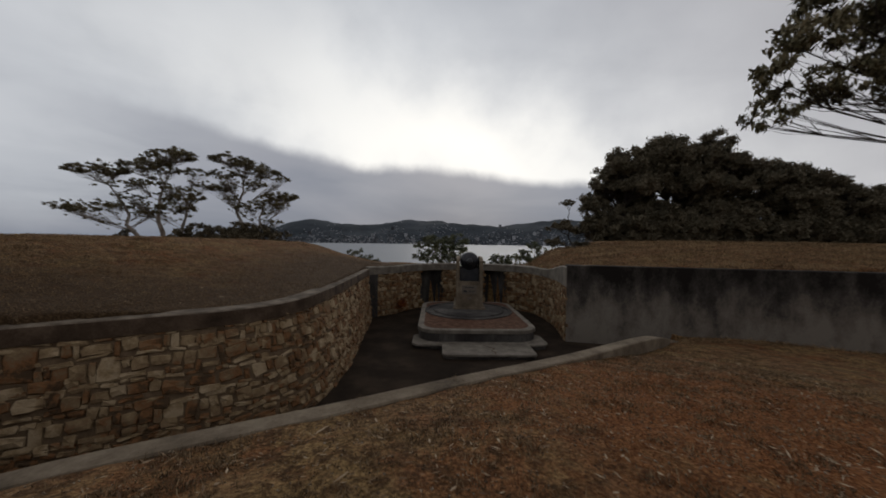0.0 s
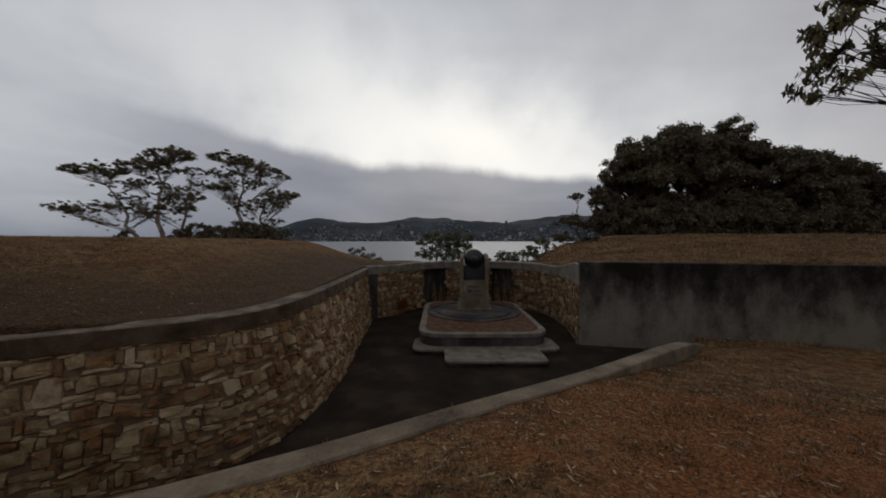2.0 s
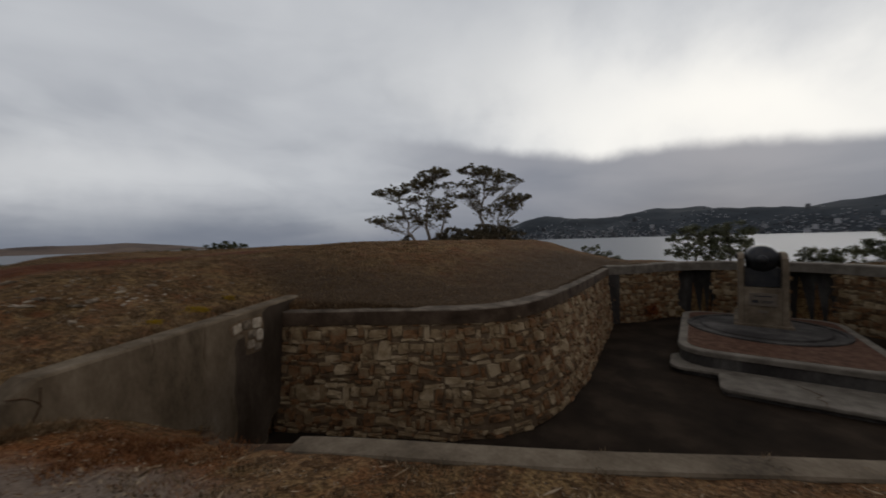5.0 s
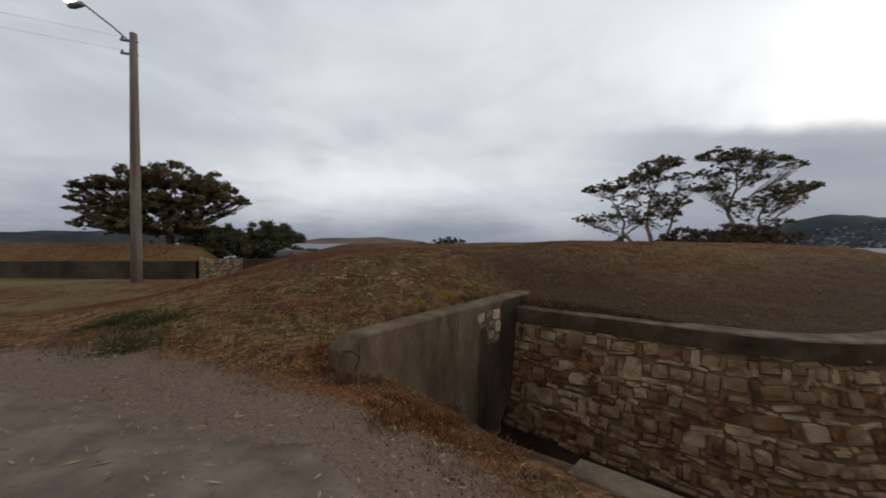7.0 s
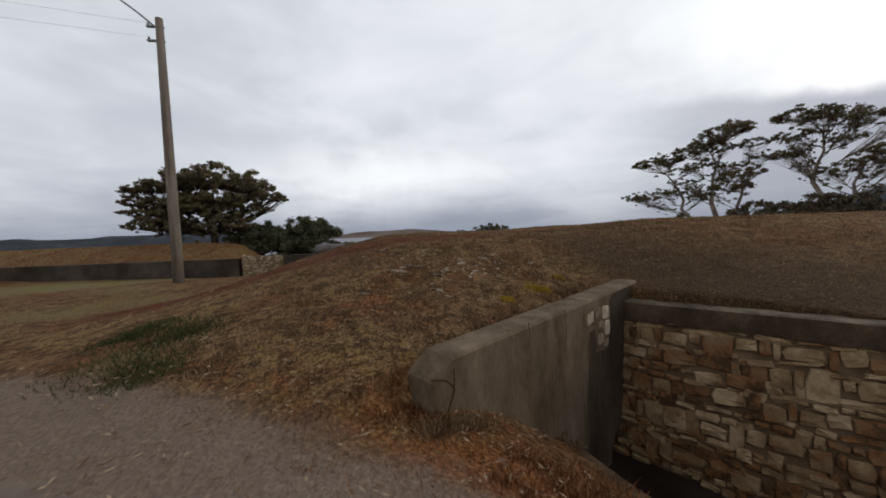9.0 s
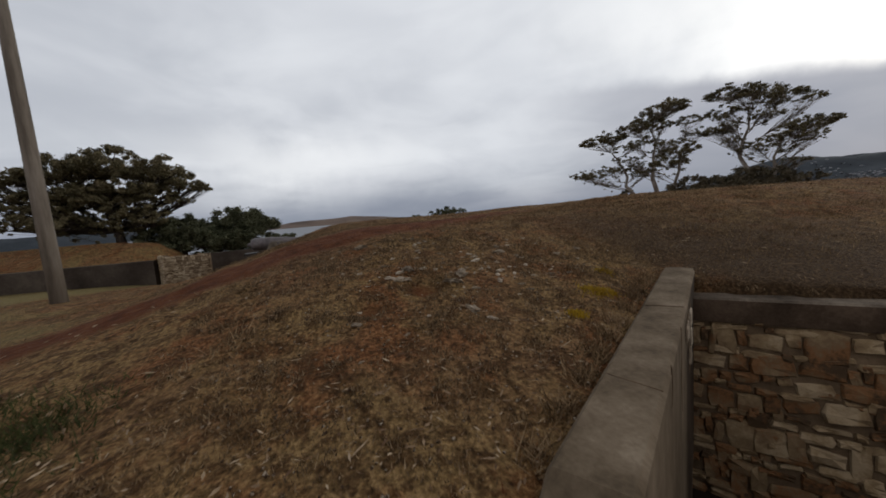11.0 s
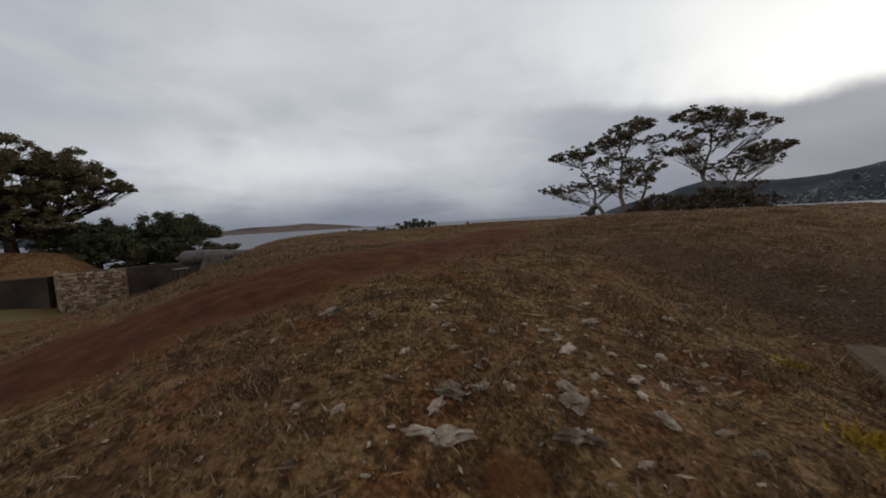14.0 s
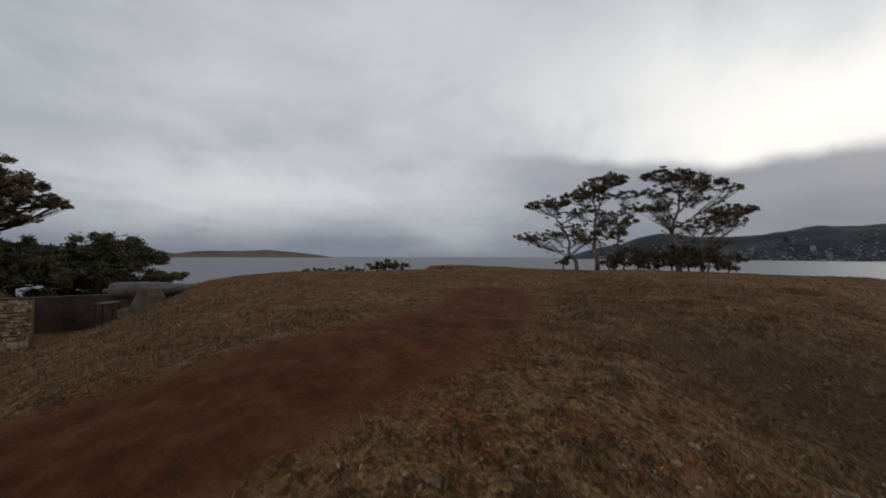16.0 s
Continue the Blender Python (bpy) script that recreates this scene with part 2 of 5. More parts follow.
M_WEED = mat("green_weed_blade", [(0.030, 0.036, 0.012), (0.062, 0.066, 0.020)], 2, 0.7, 0, 20, vary=0.5, island=True)
M_FLOWER = mat("yellow_weed_blade", [(0.22, 0.135, 0.012), (0.40, 0.26, 0.02)], 2, 0.7, 0, 20, vary=0.5, island=True)
# bluish tint of distance haze is mixed into the hill colour
M_FARHILL = mat("hazy_wooded_hillside", [(0.020, 0.025, 0.030), (0.036, 0.043, 0.050), (0.062, 0.068, 0.076)], 0.004, 1.0, 0, 0.03)
M_CAPE = mat("dry_grass_headland", [(0.070, 0.054, 0.048), (0.125, 0.092, 0.074), (0.17, 0.128, 0.10)], 0.004, 1.0, 0, 0.03)
M_HOUSE = mat("painted_house", [(0.05, 0.05, 0.055), (0.13, 0.13, 0.135), (0.33, 0.33, 0.34)], 0.01, 0.8, 0, 0.1, vary=1.1, island=True)

M_WATER = bpy.data.materials.new("estuary_water")
M_WATER.use_nodes = True
wt = M_WATER.node_tree
wb = wt.nodes["Principled BSDF"]
wb.inputs["Base Color"].default_value = (0.185, 0.198, 0.217, 1)
wb.inputs["Roughness"].default_value = 0.55
wb.inputs["Specular IOR Level"].default_value = 0.09
wn = wt.nodes.new("ShaderNodeTexNoise")
wn.inputs["Scale"].default_value, wn.inputs["Detail"].default_value = 0.15, 6
wg = wt.nodes.new("ShaderNodeNewGeometry")
wt.links.new(wg.outputs["Position"], wn.inputs["Vector"])
wbp = wt.nodes.new("ShaderNodeBump")
wbp.inputs["Strength"].default_value, wbp.inputs["Distance"].default_value = 0.5, 1.0
wt.links.new(wn.outputs[0], wbp.inputs["Height"])
wt.links.new(wbp.outputs[0], wb.inputs["Normal"])

M_LAMP = bpy.data.materials.new("lit_lamp_glass")
M_LAMP.use_nodes = True
lb = M_LAMP.node_tree.nodes["Principled BSDF"]
lb.inputs["Base Color"].default_value = (1, 0.8, 0.5, 1)
lb.inputs["Emission Color"].default_value = (1, 0.72, 0.40, 1)
lb.inputs["Emission Strength"].default_value = 70


def ground_material():
    """Dry turf, red leaf litter, bare red earth and green grass, by the masks of the sheet."""
    m = bpy.data.materials.new("dry_turf")
    m.use_nodes = True
    t = m.node_tree
    b = t.nodes["Principled BSDF"]
    b.inputs["Roughness"].default_value, b.inputs["Specular IOR Level"].default_value = 0.95, 0.1
    pos = t.nodes.new("ShaderNodeNewGeometry").outputs["Position"]

    def nz(scale, detail=6):
        n = t.nodes.new("ShaderNodeTexNoise")
        n.inputs["Scale"].default_value, n.inputs["Detail"].default_value, n.inputs["Roughness"].default_value = scale, detail, 0.65
        t.links.new(pos, n.inputs["Vector"])
        return n.outputs[0]

    def ramp(src, stops):
        r = t.nodes.new("ShaderNodeValToRGB")
        while len(r.color_ramp.elements) < len(stops):
            r.color_ramp.elements.new(0.5)
        for e, (p, c) in zip(r.color_ramp.elements, stops):
            e.position, e.color = p, (c[0] * 1.36, c[1] * 1.22, c[2] * 1.08, 1)
        t.links.new(src, r.inputs[0])
        return r.outputs[0]

    def mix(f, a, c):
        n = t.nodes.new("ShaderNodeMix")
        n.data_type = "RGBA"
        t.links.new(f, n.inputs[0])
        t.links.new(a, n.inputs[6])
        t.links.new(c, n.inputs[7])
        return n.outputs[2]

    def mask(name, wobble, lo=0.75, hi=1.15):
        a = t.nodes.new("ShaderNodeAttribute")
        a.attribute_name = name
        s = t.nodes.new("ShaderNodeMath")
        s.operation = "MULTIPLY_ADD"
        t.links.new(wobble, s.inputs[0])
        s.inputs[1].default_value = 0.9
        t.links.new(a.outputs["Fac"], s.inputs[2])
        r = t.nodes.new("ShaderNodeMapRange")
        r.interpolation_type = "SMOOTHSTEP"
        t.links.new(s.outputs[0], r.inputs[0])
        r.inputs[1].default_value, r.inputs[2].default_value = lo, hi
        return r.outputs[0]

    n_big, n_mid, n_fine = nz(0.5), nz(3.2), nz(28, 4)
    turf = ramp(n_mid, [(0.33, (0.040, 0.023, 0.012)), (0.45, (0.108, 0.064, 0.033)), (0.55, (0.168, 0.105, 0.054)), (0.67, (0.265, 0.180, 0.100))])
    grain = ramp(n_fine, [(0.3, (0.028, 0.016, 0.009)), (0.5, (0.118, 0.071, 0.037)), (0.72, (0.300, 0.203, 0.115))])
    half = t.nodes.new("ShaderNodeValue")
    half.outputs[0].default_value = 0.45
    col = mix(half.outputs[0], turf, grain)
    n_clump, n_patch, n_tuft = nz(9.5, 3), nz(1.15, 5), nz(4.2, 3)
    olive = ramp(n_fine, [(0.3, (0.045, 0.032, 0.014)), (0.5, (0.155, 0.109, 0.050)), (0.72, (0.310, 0.225, 0.115))])
    russet = ramp(n_fine, [(0.3, (0.034, 0.014, 0.006)), (0.5, (0.118, 0.051, 0.021)), (0.72, (0.250, 0.132, 0.062))])
    dark = ramp(n_fine, [(0.3, (0.014, 0.008, 0.004)), (0.6, (0.060, 0.034, 0.015)), (0.8, (0.142, 0.084, 0.041))])

    def gate(src, lo, hi, share):
        r = t.nodes.new("ShaderNodeMapRange")
        r.interpolation_type = "SMOOTHSTEP"
        t.links.new(src, r.inputs[0])
        r.inputs[1].default_value, r.inputs[2].default_value, r.inputs[4].default_value = lo, hi, share
        return r.outputs[0]

    col = mix(gate(n_big, 0.40, 0.58, 0.85), col, olive)
    col = mix(gate(n_patch, 0.46, 0.62, 0.85), col, russet)
    col = mix(gate(n_tuft, 0.50, 0.60, 0.7), col, dark)
    col = mix(gate(n_clump, 0.50, 0.62, 0.8), col, dark)
    litter = ramp(n_fine, [(0.3, (0.040, 0.016, 0.007)), (0.5, (0.130, 0.054, 0.020)), (0.7, (0.25, 0.135, 0.060))])
    col = mix(mask("litter", n_mid), col, litter)
    green = ramp(n_fine, [(0.3, (0.062, 0.055, 0.026)), (0.6, (0.160, 0.138, 0.066)), (0.75, (0.24, 0.200, 0.10))])
    col = mix(mask("green", n_big), col, green)
    wall_dark = ramp(n_fine, [(0.3, (0.014, 0.010, 0.006)), (0.55, (0.056, 0.038, 0.022)), (0.75, (0.12, 0.086, 0.05))])
    col = mix(mask("wall_dark", n_mid, 0.62, 1.28), col, wall_dark)
    earth = ramp(n_mid, [(0.3, (0.038, 0.014, 0.006)), (0.5, (0.078, 0.029, 0.012)), (0.75, (0.125, 0.057, 0.026))])
    col = mix(mask("earth", n_mid, 0.75, 1.3), col, earth)
    grit = ramp(n_fine, [(0.3, (0.110, 0.089, 0.075)), (0.5, (0.155, 0.129, 0.110)), (0.72, (0.205, 0.174, 0.153))])
    col = mix(mask("grit", n_mid, 0.65, 1.3), col, grit)
    t.links.new(col, b.inputs["Base Color"])
    bp = t.nodes.new("ShaderNodeBump")
    bp.inputs["Strength"].default_value, bp.inputs["Distance"].default_value = 0.85, 0.09
    hs = t.nodes.new("ShaderNodeMath")
    hs.operation = "ADD"
    t.links.new(n_mid, hs.inputs[0])
    t.links.new(n_fine, hs.inputs[1])
    hc = t.nodes.new("ShaderNodeMath")
    hc.operation = "MULTIPLY_ADD"
    t.links.new(n_clump, hc.inputs[0])
    hc.inputs[1].default_value = 1.6
    t.links.new(hs.outputs[0], hc.inputs[2])
    t.links.new(hc.outputs[0], bp.inputs["Height"])
    t.links.new(bp.outputs[0], b.inputs["Normal"])
    return m


M_TURF = ground_material()


# ---------------- mesh helpers ----------------
def thing(name, label, category, at=(0, 0, 0), turn=0.0, group="", kind=""):
    ob = new(name)
    ob.empty_display_size = 0.2
    ob.matrix_basis = pose(*at, 0, 0, turn)
    return tagged(ob, label, category, group, kind)


def part(name, bm, material, parent=None, label="", smooth=False):
    me = bpy.data.meshes.new(name)
    bm.to_mesh(me)
    bm.free()
    me.materials.append(material)
    if smooth:
        me.shade_smooth()
    ob = new(name, me)
    if parent:
        ob.parent = parent
    return tagged(ob, label)


def raw(name, verts, faces, material, parent=None, label="", smooth=False):
    me = bpy.data.meshes.new(name)
    me.from_pydata(verts, [], faces)
    me.materials.append(material)
    if smooth:
        me.shade_smooth()
    ob = new(name, me)
    if parent:
        ob.parent = parent
    return tagged(ob, label)


def bulk(name, verts, size, material, parent=None):
    """One mesh of many loose faces of the given number of corners, from an array of vertices."""
    n = len(verts) // size
    me = bpy.data.meshes.new(name)
    me.vertices.add(n * size)
    me.vertices.foreach_set("co", np.asarray(verts[: n * size], dtype=np.float32).ravel())
    me.loops.add(n * size)
    me.loops.foreach_set("vertex_index", np.arange(n * size, dtype=np.int32))
    me.polygons.add(n)
    me.polygons.foreach_set("loop_start", np.arange(0, n * size, size, dtype=np.int32))
    me.update(calc_edges=True)
    me.materials.append(material)
    ob = new(name, me)
    if parent:
        ob.parent = parent
    return ob


def box(bm, lo, hi, bevel=0.0, m=None):
    r = bmesh.ops.create_cube(bm, size=1.0)
    mid = [(a + b) / 2 for a, b in zip(lo, hi)]
    bmesh.ops.scale(bm, verts=r["verts"], vec=[b - a for a, b in zip(lo, hi)])
    bmesh.ops.translate(bm, verts=r["verts"], vec=mid)
    if bevel:
        es = list({e for v in r["verts"] for e in v.link_edges})
        out = bmesh.ops.bevel(bm, geom=es, offset=bevel, segments=2, profile=0.5, affect="EDGES")
        verts = list({v for f in out["faces"] for v in f.verts})
    return bm


def prism(bm, outline, z0, z1, bevel=0.0):
    """An upright prism over an outline; its top edges rounded."""
    lo = [bm.verts.new((x, y, z0)) for x, y in outline]
    hi = [bm.verts.new((x, y, z1)) for x, y in outline]
    n = len(outline)
    bm.faces.new(list(reversed(lo)))
    top = bm.faces.new(hi)
    for i in range(n):
        bm.faces.new((lo[i], lo[(i + 1) % n], hi[(i + 1) % n], hi[i]))
    bmesh.ops.recalc_face_normals(bm, faces=bm.faces[:])
    if bevel:
        bmesh.ops.bevel(bm, geom=list(top.edges), offset=bevel, segments=2, profile=0.5, affect="EDGES")
    return bm


def lathe(bm, profile, steps=40, axis="y"):
    """A turned body: profile of (along, radius) pairs."""
    rings = []
    for a, r in profile:
        ring = []
        for i in range(steps):
            u = 2 * math.pi * i / steps
            p = (r * math.cos(u), a, r * math.sin(u)) if axis == "y" else (r * math.cos(u), r * math.sin(u), a)
            ring.append(bm.verts.new(p))
        rings.append(ring)
    for p, q in zip(rings, rings[1:]):
        for i in range(steps):
            bm.faces.new((p[i], p[(i + 1) % steps], q[(i + 1) % steps], q[i]))
    bm.faces.new(rings[0])
    bm.faces.new(list(reversed(rings[-1])))
    bmesh.ops.recalc_face_normals(bm, faces=bm.faces[:])
    return bm


def tube(verts, faces, pts, radii, sides=7):
    """Adds a bent tapering tube to lists of vertices and faces."""
    first = len(verts)
    pts = [Vector(p) for p in pts]
    for i, (p, r) in enumerate(zip(pts, radii)):
        d = (pts[min(i + 1, len(pts) - 1)] - pts[max(i - 1, 0)]).normalized()
        a = d.orthogonal().normalized()
        b = d.cross(a)
        for k in range(sides):
            u = 2 * math.pi * k / sides
            verts.append(tuple(p + r * (math.cos(u) * a + math.sin(u) * b)))
    for i in range(len(pts) - 1):
        for k in range(sides):
            q = first + i * sides
            faces.append((q + k, q + (k + 1) % sides, q + sides + (k + 1) % sides, q + sides + k))
    faces.append(tuple(first + k for k in reversed(range(sides))))
    faces.append(tuple(len(verts) - sides + k for k in range(sides)))


def smooth_line(pts, step=0.4):
    """Points at even steps on a curve through the given corners."""
    p = [np.array(q, float) for q in pts]
    p = [2 * p[0] - p[1]] + p + [2 * p[-1] - p[-2]]
    out = []
    for i in range(1, len(p) - 2):
        n = max(1, int(np.linalg.norm(p[i + 1] - p[i]) / step))
        for k in range(n):
            t = k / n
            a, b, c, d = p[i - 1], p[i], p[i + 1], p[i + 2]
            out.append(0.5 * (2 * b + (c - a) * t + (2 * a - 5 * b + 4 * c - d) * t * t + (3 * b - a - 3 * c + d) * t ** 3))
    out.append(p[-2])
    return out


def offset_line(line, d):
    """The line moved d to its left."""
    out = []
    for i, p in enumerate(line):
        a, b = line[max(i - 1, 0)][:2], line[min(i + 1, len(line) - 1)][:2]
        t = (b - a) / np.linalg.norm(b - a)
        out.append(np.array([p[0] - d * t[1], p[1] + d * t[0], *p[2:]]))
    return out


def ribbon(name, line, width, z0, z1, material, parent=None, label="", bevel=0.0):
    """A wall along a line: the line is its right-hand face, width to the left. z0, z1: numbers, or None to take the line's own z."""
    inner, outer = line, offset_line(line, width)
    bm = bmesh.new()
    rows = []
    for p, q in zip(inner, outer):
        top = p[2] if z1 is None else z1
        b = bevel
        pin, pq = np.array(p[:2]), np.array(q[:2])
        w = (pq - pin) / np.linalg.norm(pq - pin)
        s = [(*pin, z0), (*pin, top - b), (*(pin + w * b), top), (*(pq - w * b), top), (*pq, top - b), (*pq, z0)] if b else [(*pin, z0), (*pin, top), (*pq, top), (*pq, z0)]
        rows.append([bm.verts.new(v) for v in s])
    for a, c in zip(rows, rows[1:]):
        for k in range(len(a)):
            bm.faces.new((a[k], c[k], c[(k + 1) % len(a)], a[(k + 1) % len(a)]))
    bm.faces.new(rows[0])
    bm.faces.new(list(reversed(rows[-1])))
    bmesh.ops.recalc_face_normals(bm, faces=bm.faces[:])
    return part(name, bm, material, parent, label)


# ---------------- plan ----------------
FLOOR = -2.0
CAP_TOP, CAP_DEEP = 0.57, 0.32
KERB = smooth_line([(8.9, 14.2, -1.62), (7.7, 12.3, -1.15), (5.7, 9.5, -0.33), (3.1, 7.0, -0.10), (1.2, 5.35, 0.05), (-0.25, 4.2, 0.10), (-2.2, 2.95, 0.08), (-3.6, 2.45, -0.2), (-5.55, 2.75, -0.85)], 0.3)
LEFT = smooth_line([(-7.05, 4.4), (-5.65, 5.5), (-4.6, 6.3), (-3.8, 6.9), (-3.2, 7.65), (-2.95, 8.6), (-2.98, 10.2), (-3.4, 13.75), (-4.0, 17.9)], 0.25)
BACK = smooth_line([(-4.0, 17.9), (-2.95, 19.25), (-2.05, 20.9), (-0.6, 22.2), (1.2, 22.5), (3.0, 22.2), (4.4, 21.1), (5.15, 19.3), (5.35, 17.0), (5.2, 14.9)], 0.25)
RIGHT = smooth_line([(5.2, 14.9), (10.0, 14.35), (20.0, 13.3)], 0.5)
WING_A, WING_B = np.array([-4.64, 0.86]), np.array([-7.36, 5.28])
PIT = [p[:2] for p in KERB] + [np.array([-6.0, 3.15])] + [p for p in LEFT] + BACK[1:] + [np.array([8.9, 14.45])]


def inside(px, py, poly):
    hit = np.zeros(px.shape, bool)
    for a, b in zip(poly, poly[1:] + poly[:1]):
        if a[1] == b[1]:
            continue
        c = (a[1] > py) != (b[1] > py)
        hit ^= c & (px < (b[0] - a[0]) * (py - a[1]) / (b[1] - a[1]) + a[0])
    return hit


def line_dist(px, py, line):
    """Distance to a line, and its third coordinate at the nearest place where it has one."""
    best, val = np.full(px.shape, 1e9), np.zeros(px.shape)
    for a, b in zip(line, line[1:]):
        ex, ey = b[0] - a[0], b[1] - a[1]
        t = np.clip(((px - a[0]) * ex + (py - a[1]) * ey) / (ex * ex + ey * ey), 0, 1)
        d = np.hypot(px - a[0] - t * ex, py - a[1] - t * ey)
        near = d < best
        best = np.where(near, d, best)
        if len(a) > 2:
            val = np.where(near, a[2] + t * (b[2] - a[2]), val)
    return best, val


def sstep(u):
    u = np.clip(u, 0, 1)
    return u * u * (3 - 2 * u)


def softplus(u, k=1.0):
    return np.logaddexp(0, u / k) * k


def smin(a, b, k):
    h = np.clip(0.5 + 0.5 * (b - a) / k, 0, 1)
    return b * (1 - h) + a * h - k * h * (1 - h)


def swell(px, py, size, seed):
    """Smooth unevenness of the ground, -1 to 1."""
    r = np.random.RandomState(seed)
    out = np.zeros(px.shape)
    for i in range(7):
        u, ph, f = r.uniform(0, 6.28), r.uniform(0, 6.28), r.uniform(0.6, 1.7) / size
        out += np.sin((px * np.cos(u) + py * np.sin(u)) * f * 6.28 + ph)
    return out / 4.0


HOLLOWS = ((-7.58, 0.96, 0.22, 0.10), (-7.32, 0.27, 0.17, 0.12))
LEFT_TOP = [WING_A, np.array([-6.95, 4.5])] + LEFT[1:]


def height(px, py):
    """Height of the ground, outside the gun pit."""
    s = 0.45 * px + 0.89 * py
    base = 0.45 - 0.135 * softplus(s - 3.2, 0.8) - 0.095 * softplus(-17 - px, 2.0)
    # lowered bank along the kerb
    kd, kz = line_dist(px, py, KERB)
    wx, wy = WING_A[0] - 0.25, WING_A[1] - 0.15
    side = (py - wy) * (WING_B[0] - WING_A[0]) - (px - wx) * (WING_B[1] - WING_A[1])   # < 0: pit side of the wing wall
    east = (side < 0) & (py < 14.4)
    base = np.where(east, base + (np.minimum(kz, base) - base) * np.exp(-(kd / 1.3) ** 2), base)
    # the mound over the works
    up = sstep((-3.1 - px) / 8.5) * sstep((py + 5.4) / 6.8)
    level = 0.45 - 0.095 * softplus(-17 - px, 2.0) * (1 - up)
    mound = level + 1.3 * up + 0.12 * sstep((-15 - px) / 10.0) * sstep((py + 1.0) / 5.0) - 0.05 * softplus(py - 20, 2.0)
    wd, _ = line_dist(px, py, LEFT_TOP)
    behind = (py > 4.7) & (px < np.interp(py, [p[1] for p in LEFT], [p[0] for p in LEFT]))
    west = (side >= 0) | behind
    seaward = 0.58 + 0.33 * wd + 0.10 * sstep((6.5 - py) / 3.0)
    z = np.where(west & (px < 0), smin(mound + 0.3 * sstep((py - 5) / 8.0) * sstep((px + 24) / 8.0), seaward, 0.35), np.where(side >= 0, level, base))
    # behind the back wall, and the mound behind the right-hand wall
    bd, _ = line_dist(px, py, BACK)
    back = (py > 14.6) & (px > -4.2)
    z = np.where(back, 0.62 + 0.02 * bd, z)
    west_back = 0.9 + smin(0.33 * wd, np.full(px.shape, 1.25), 0.5) - 0.3
    z = np.where((py > 17.0) & (px <= -3.0), np.where(px < -4.2, z, np.minimum(z, west_back)), z)
    rd, _ = line_dist(px, py, RIGHT + BACK[-14:][::-1])
    zr = 1.08 + smin(0.13 * rd, np.full(px.shape, 1.2), 0.6)
    t = sstep((px - 4.6) / 2.5)
    z = np.where(back, z * (1 - t) + zr * t, z)
    # the bank and the sunken floor of the second battery
    z = z + 4.3 * np.exp(-((px + 47.5) / 6.0) ** 2) * sstep((-10 - py) / 6.0) * sstep((py + 58) / 12.0)
    z = z - 0.85 * np.exp(-((px + 31.5) / 7.0) ** 2 - ((py + 7.5) / 5.0) ** 2)
    # the coast
    cy = 25.5 + 17.0 * sstep((-7 - px) / 12.0) + 40.0 * sstep((px - 8) / 14.0)
    cx = -31.5 - 48.0 * sstep((1.0 - py) / 7.0) - 16.0 * sstep((py - 16.0) / 8.0)
    cd = smin(cy - py, px - cx, 6.0)
    z = z - 0.55 * softplus(-cd, 1.2)
    z = z + 0.05 * swell(px, py, 6.0, 3) * sstep((kd - 0.5) / 1.5) + 0.022 * swell(px, py, 1.3, 5) + 0.014 * swell(px, py, 0.6, 6)
    for hx, hy, hr, deep in HOLLOWS:
        z = z - deep * np.exp(-((px - hx) ** 2 + (py - hy) ** 2) / hr ** 2)
    return np.maximum(z, -24.0)


def ground_z(x, y):
    return float(height(np.array([float(x)]), np.array([float(y)]))[0])


def axis(stops):
    """Grid lines: (start, end, step) stretches joined."""
    out = []
    for a, b, st in stops:
        out += list(np.arange(a, b - 1e-6, st))
    return np.array(out + [stops[-1][1]])


GX = axis([(-420, -100, 40), (-100, -40, 3), (-40, -13, 0.6), (-13, 10.5, 0.13), (10.5, 30, 0.6), (30, 60, 3), (60, 420, 40)])
GY = axis([(-420, -60, 40), (-60, -15, 3), (-15, -4, 0.5), (-4, 24, 0.13), (24, 50, 0.7), (50, 80, 3), (80, 400, 40)])
XX, YY = np.meshgrid(GX, GY)
ZZ = height(XX, YY)
in_pit = inside(XX, YY, PIT)
edge_d = line_dist(XX, YY, PIT + PIT[:1])[0]
by_recess = (YY > 19.8) & (XX > -2.4) & (XX < 4.0)
ZZ = np.where(in_pit | (edge_d < np.where(by_recess, 0.52, 0.17)), FLOOR - 0.35, ZZ)
nxg, nyg = len(GX), len(GY)
ids = np.arange(nxg * nyg).reshape(nyg, nxg)
quads = np.stack([ids[:-1, :-1], ids[:-1, 1:], ids[1:, 1:], ids[1:, :-1]], -1).reshape(-1, 4)
g_me = bpy.data.meshes.new("ground")
g_me.from_pydata(np.stack([XX, YY, ZZ], -1).reshape(-1, 3).tolist(), [], quads.tolist())
g_me.materials.append(M_TURF)
g_me.shade_smooth()

PATH_EDGE = [(-9.0, -13.0), (-7.1, -7.0), (-5.9, -3.9), (-4.95, -2.1), (-4.1, -0.65), (-3.65, 0.1), (-3.2, 0.85), (-2.4, 1.4), (-1.0, 1.45), (1.5, 0.6), (5.0, -1.2), (12.0, -3.0)]
EDGE_LINE = smooth_line(PATH_EDGE, 0.4)
TRACK = [np.array(p) for p in ((-10.0, -4.2), (-10.5, -2.6), (-10.9, -1.2), (-11.1, 0.2), (-11.5, 1.7), (-12.2, 3.3), (-13.4, 5.0), (-15.4, 6.8))]


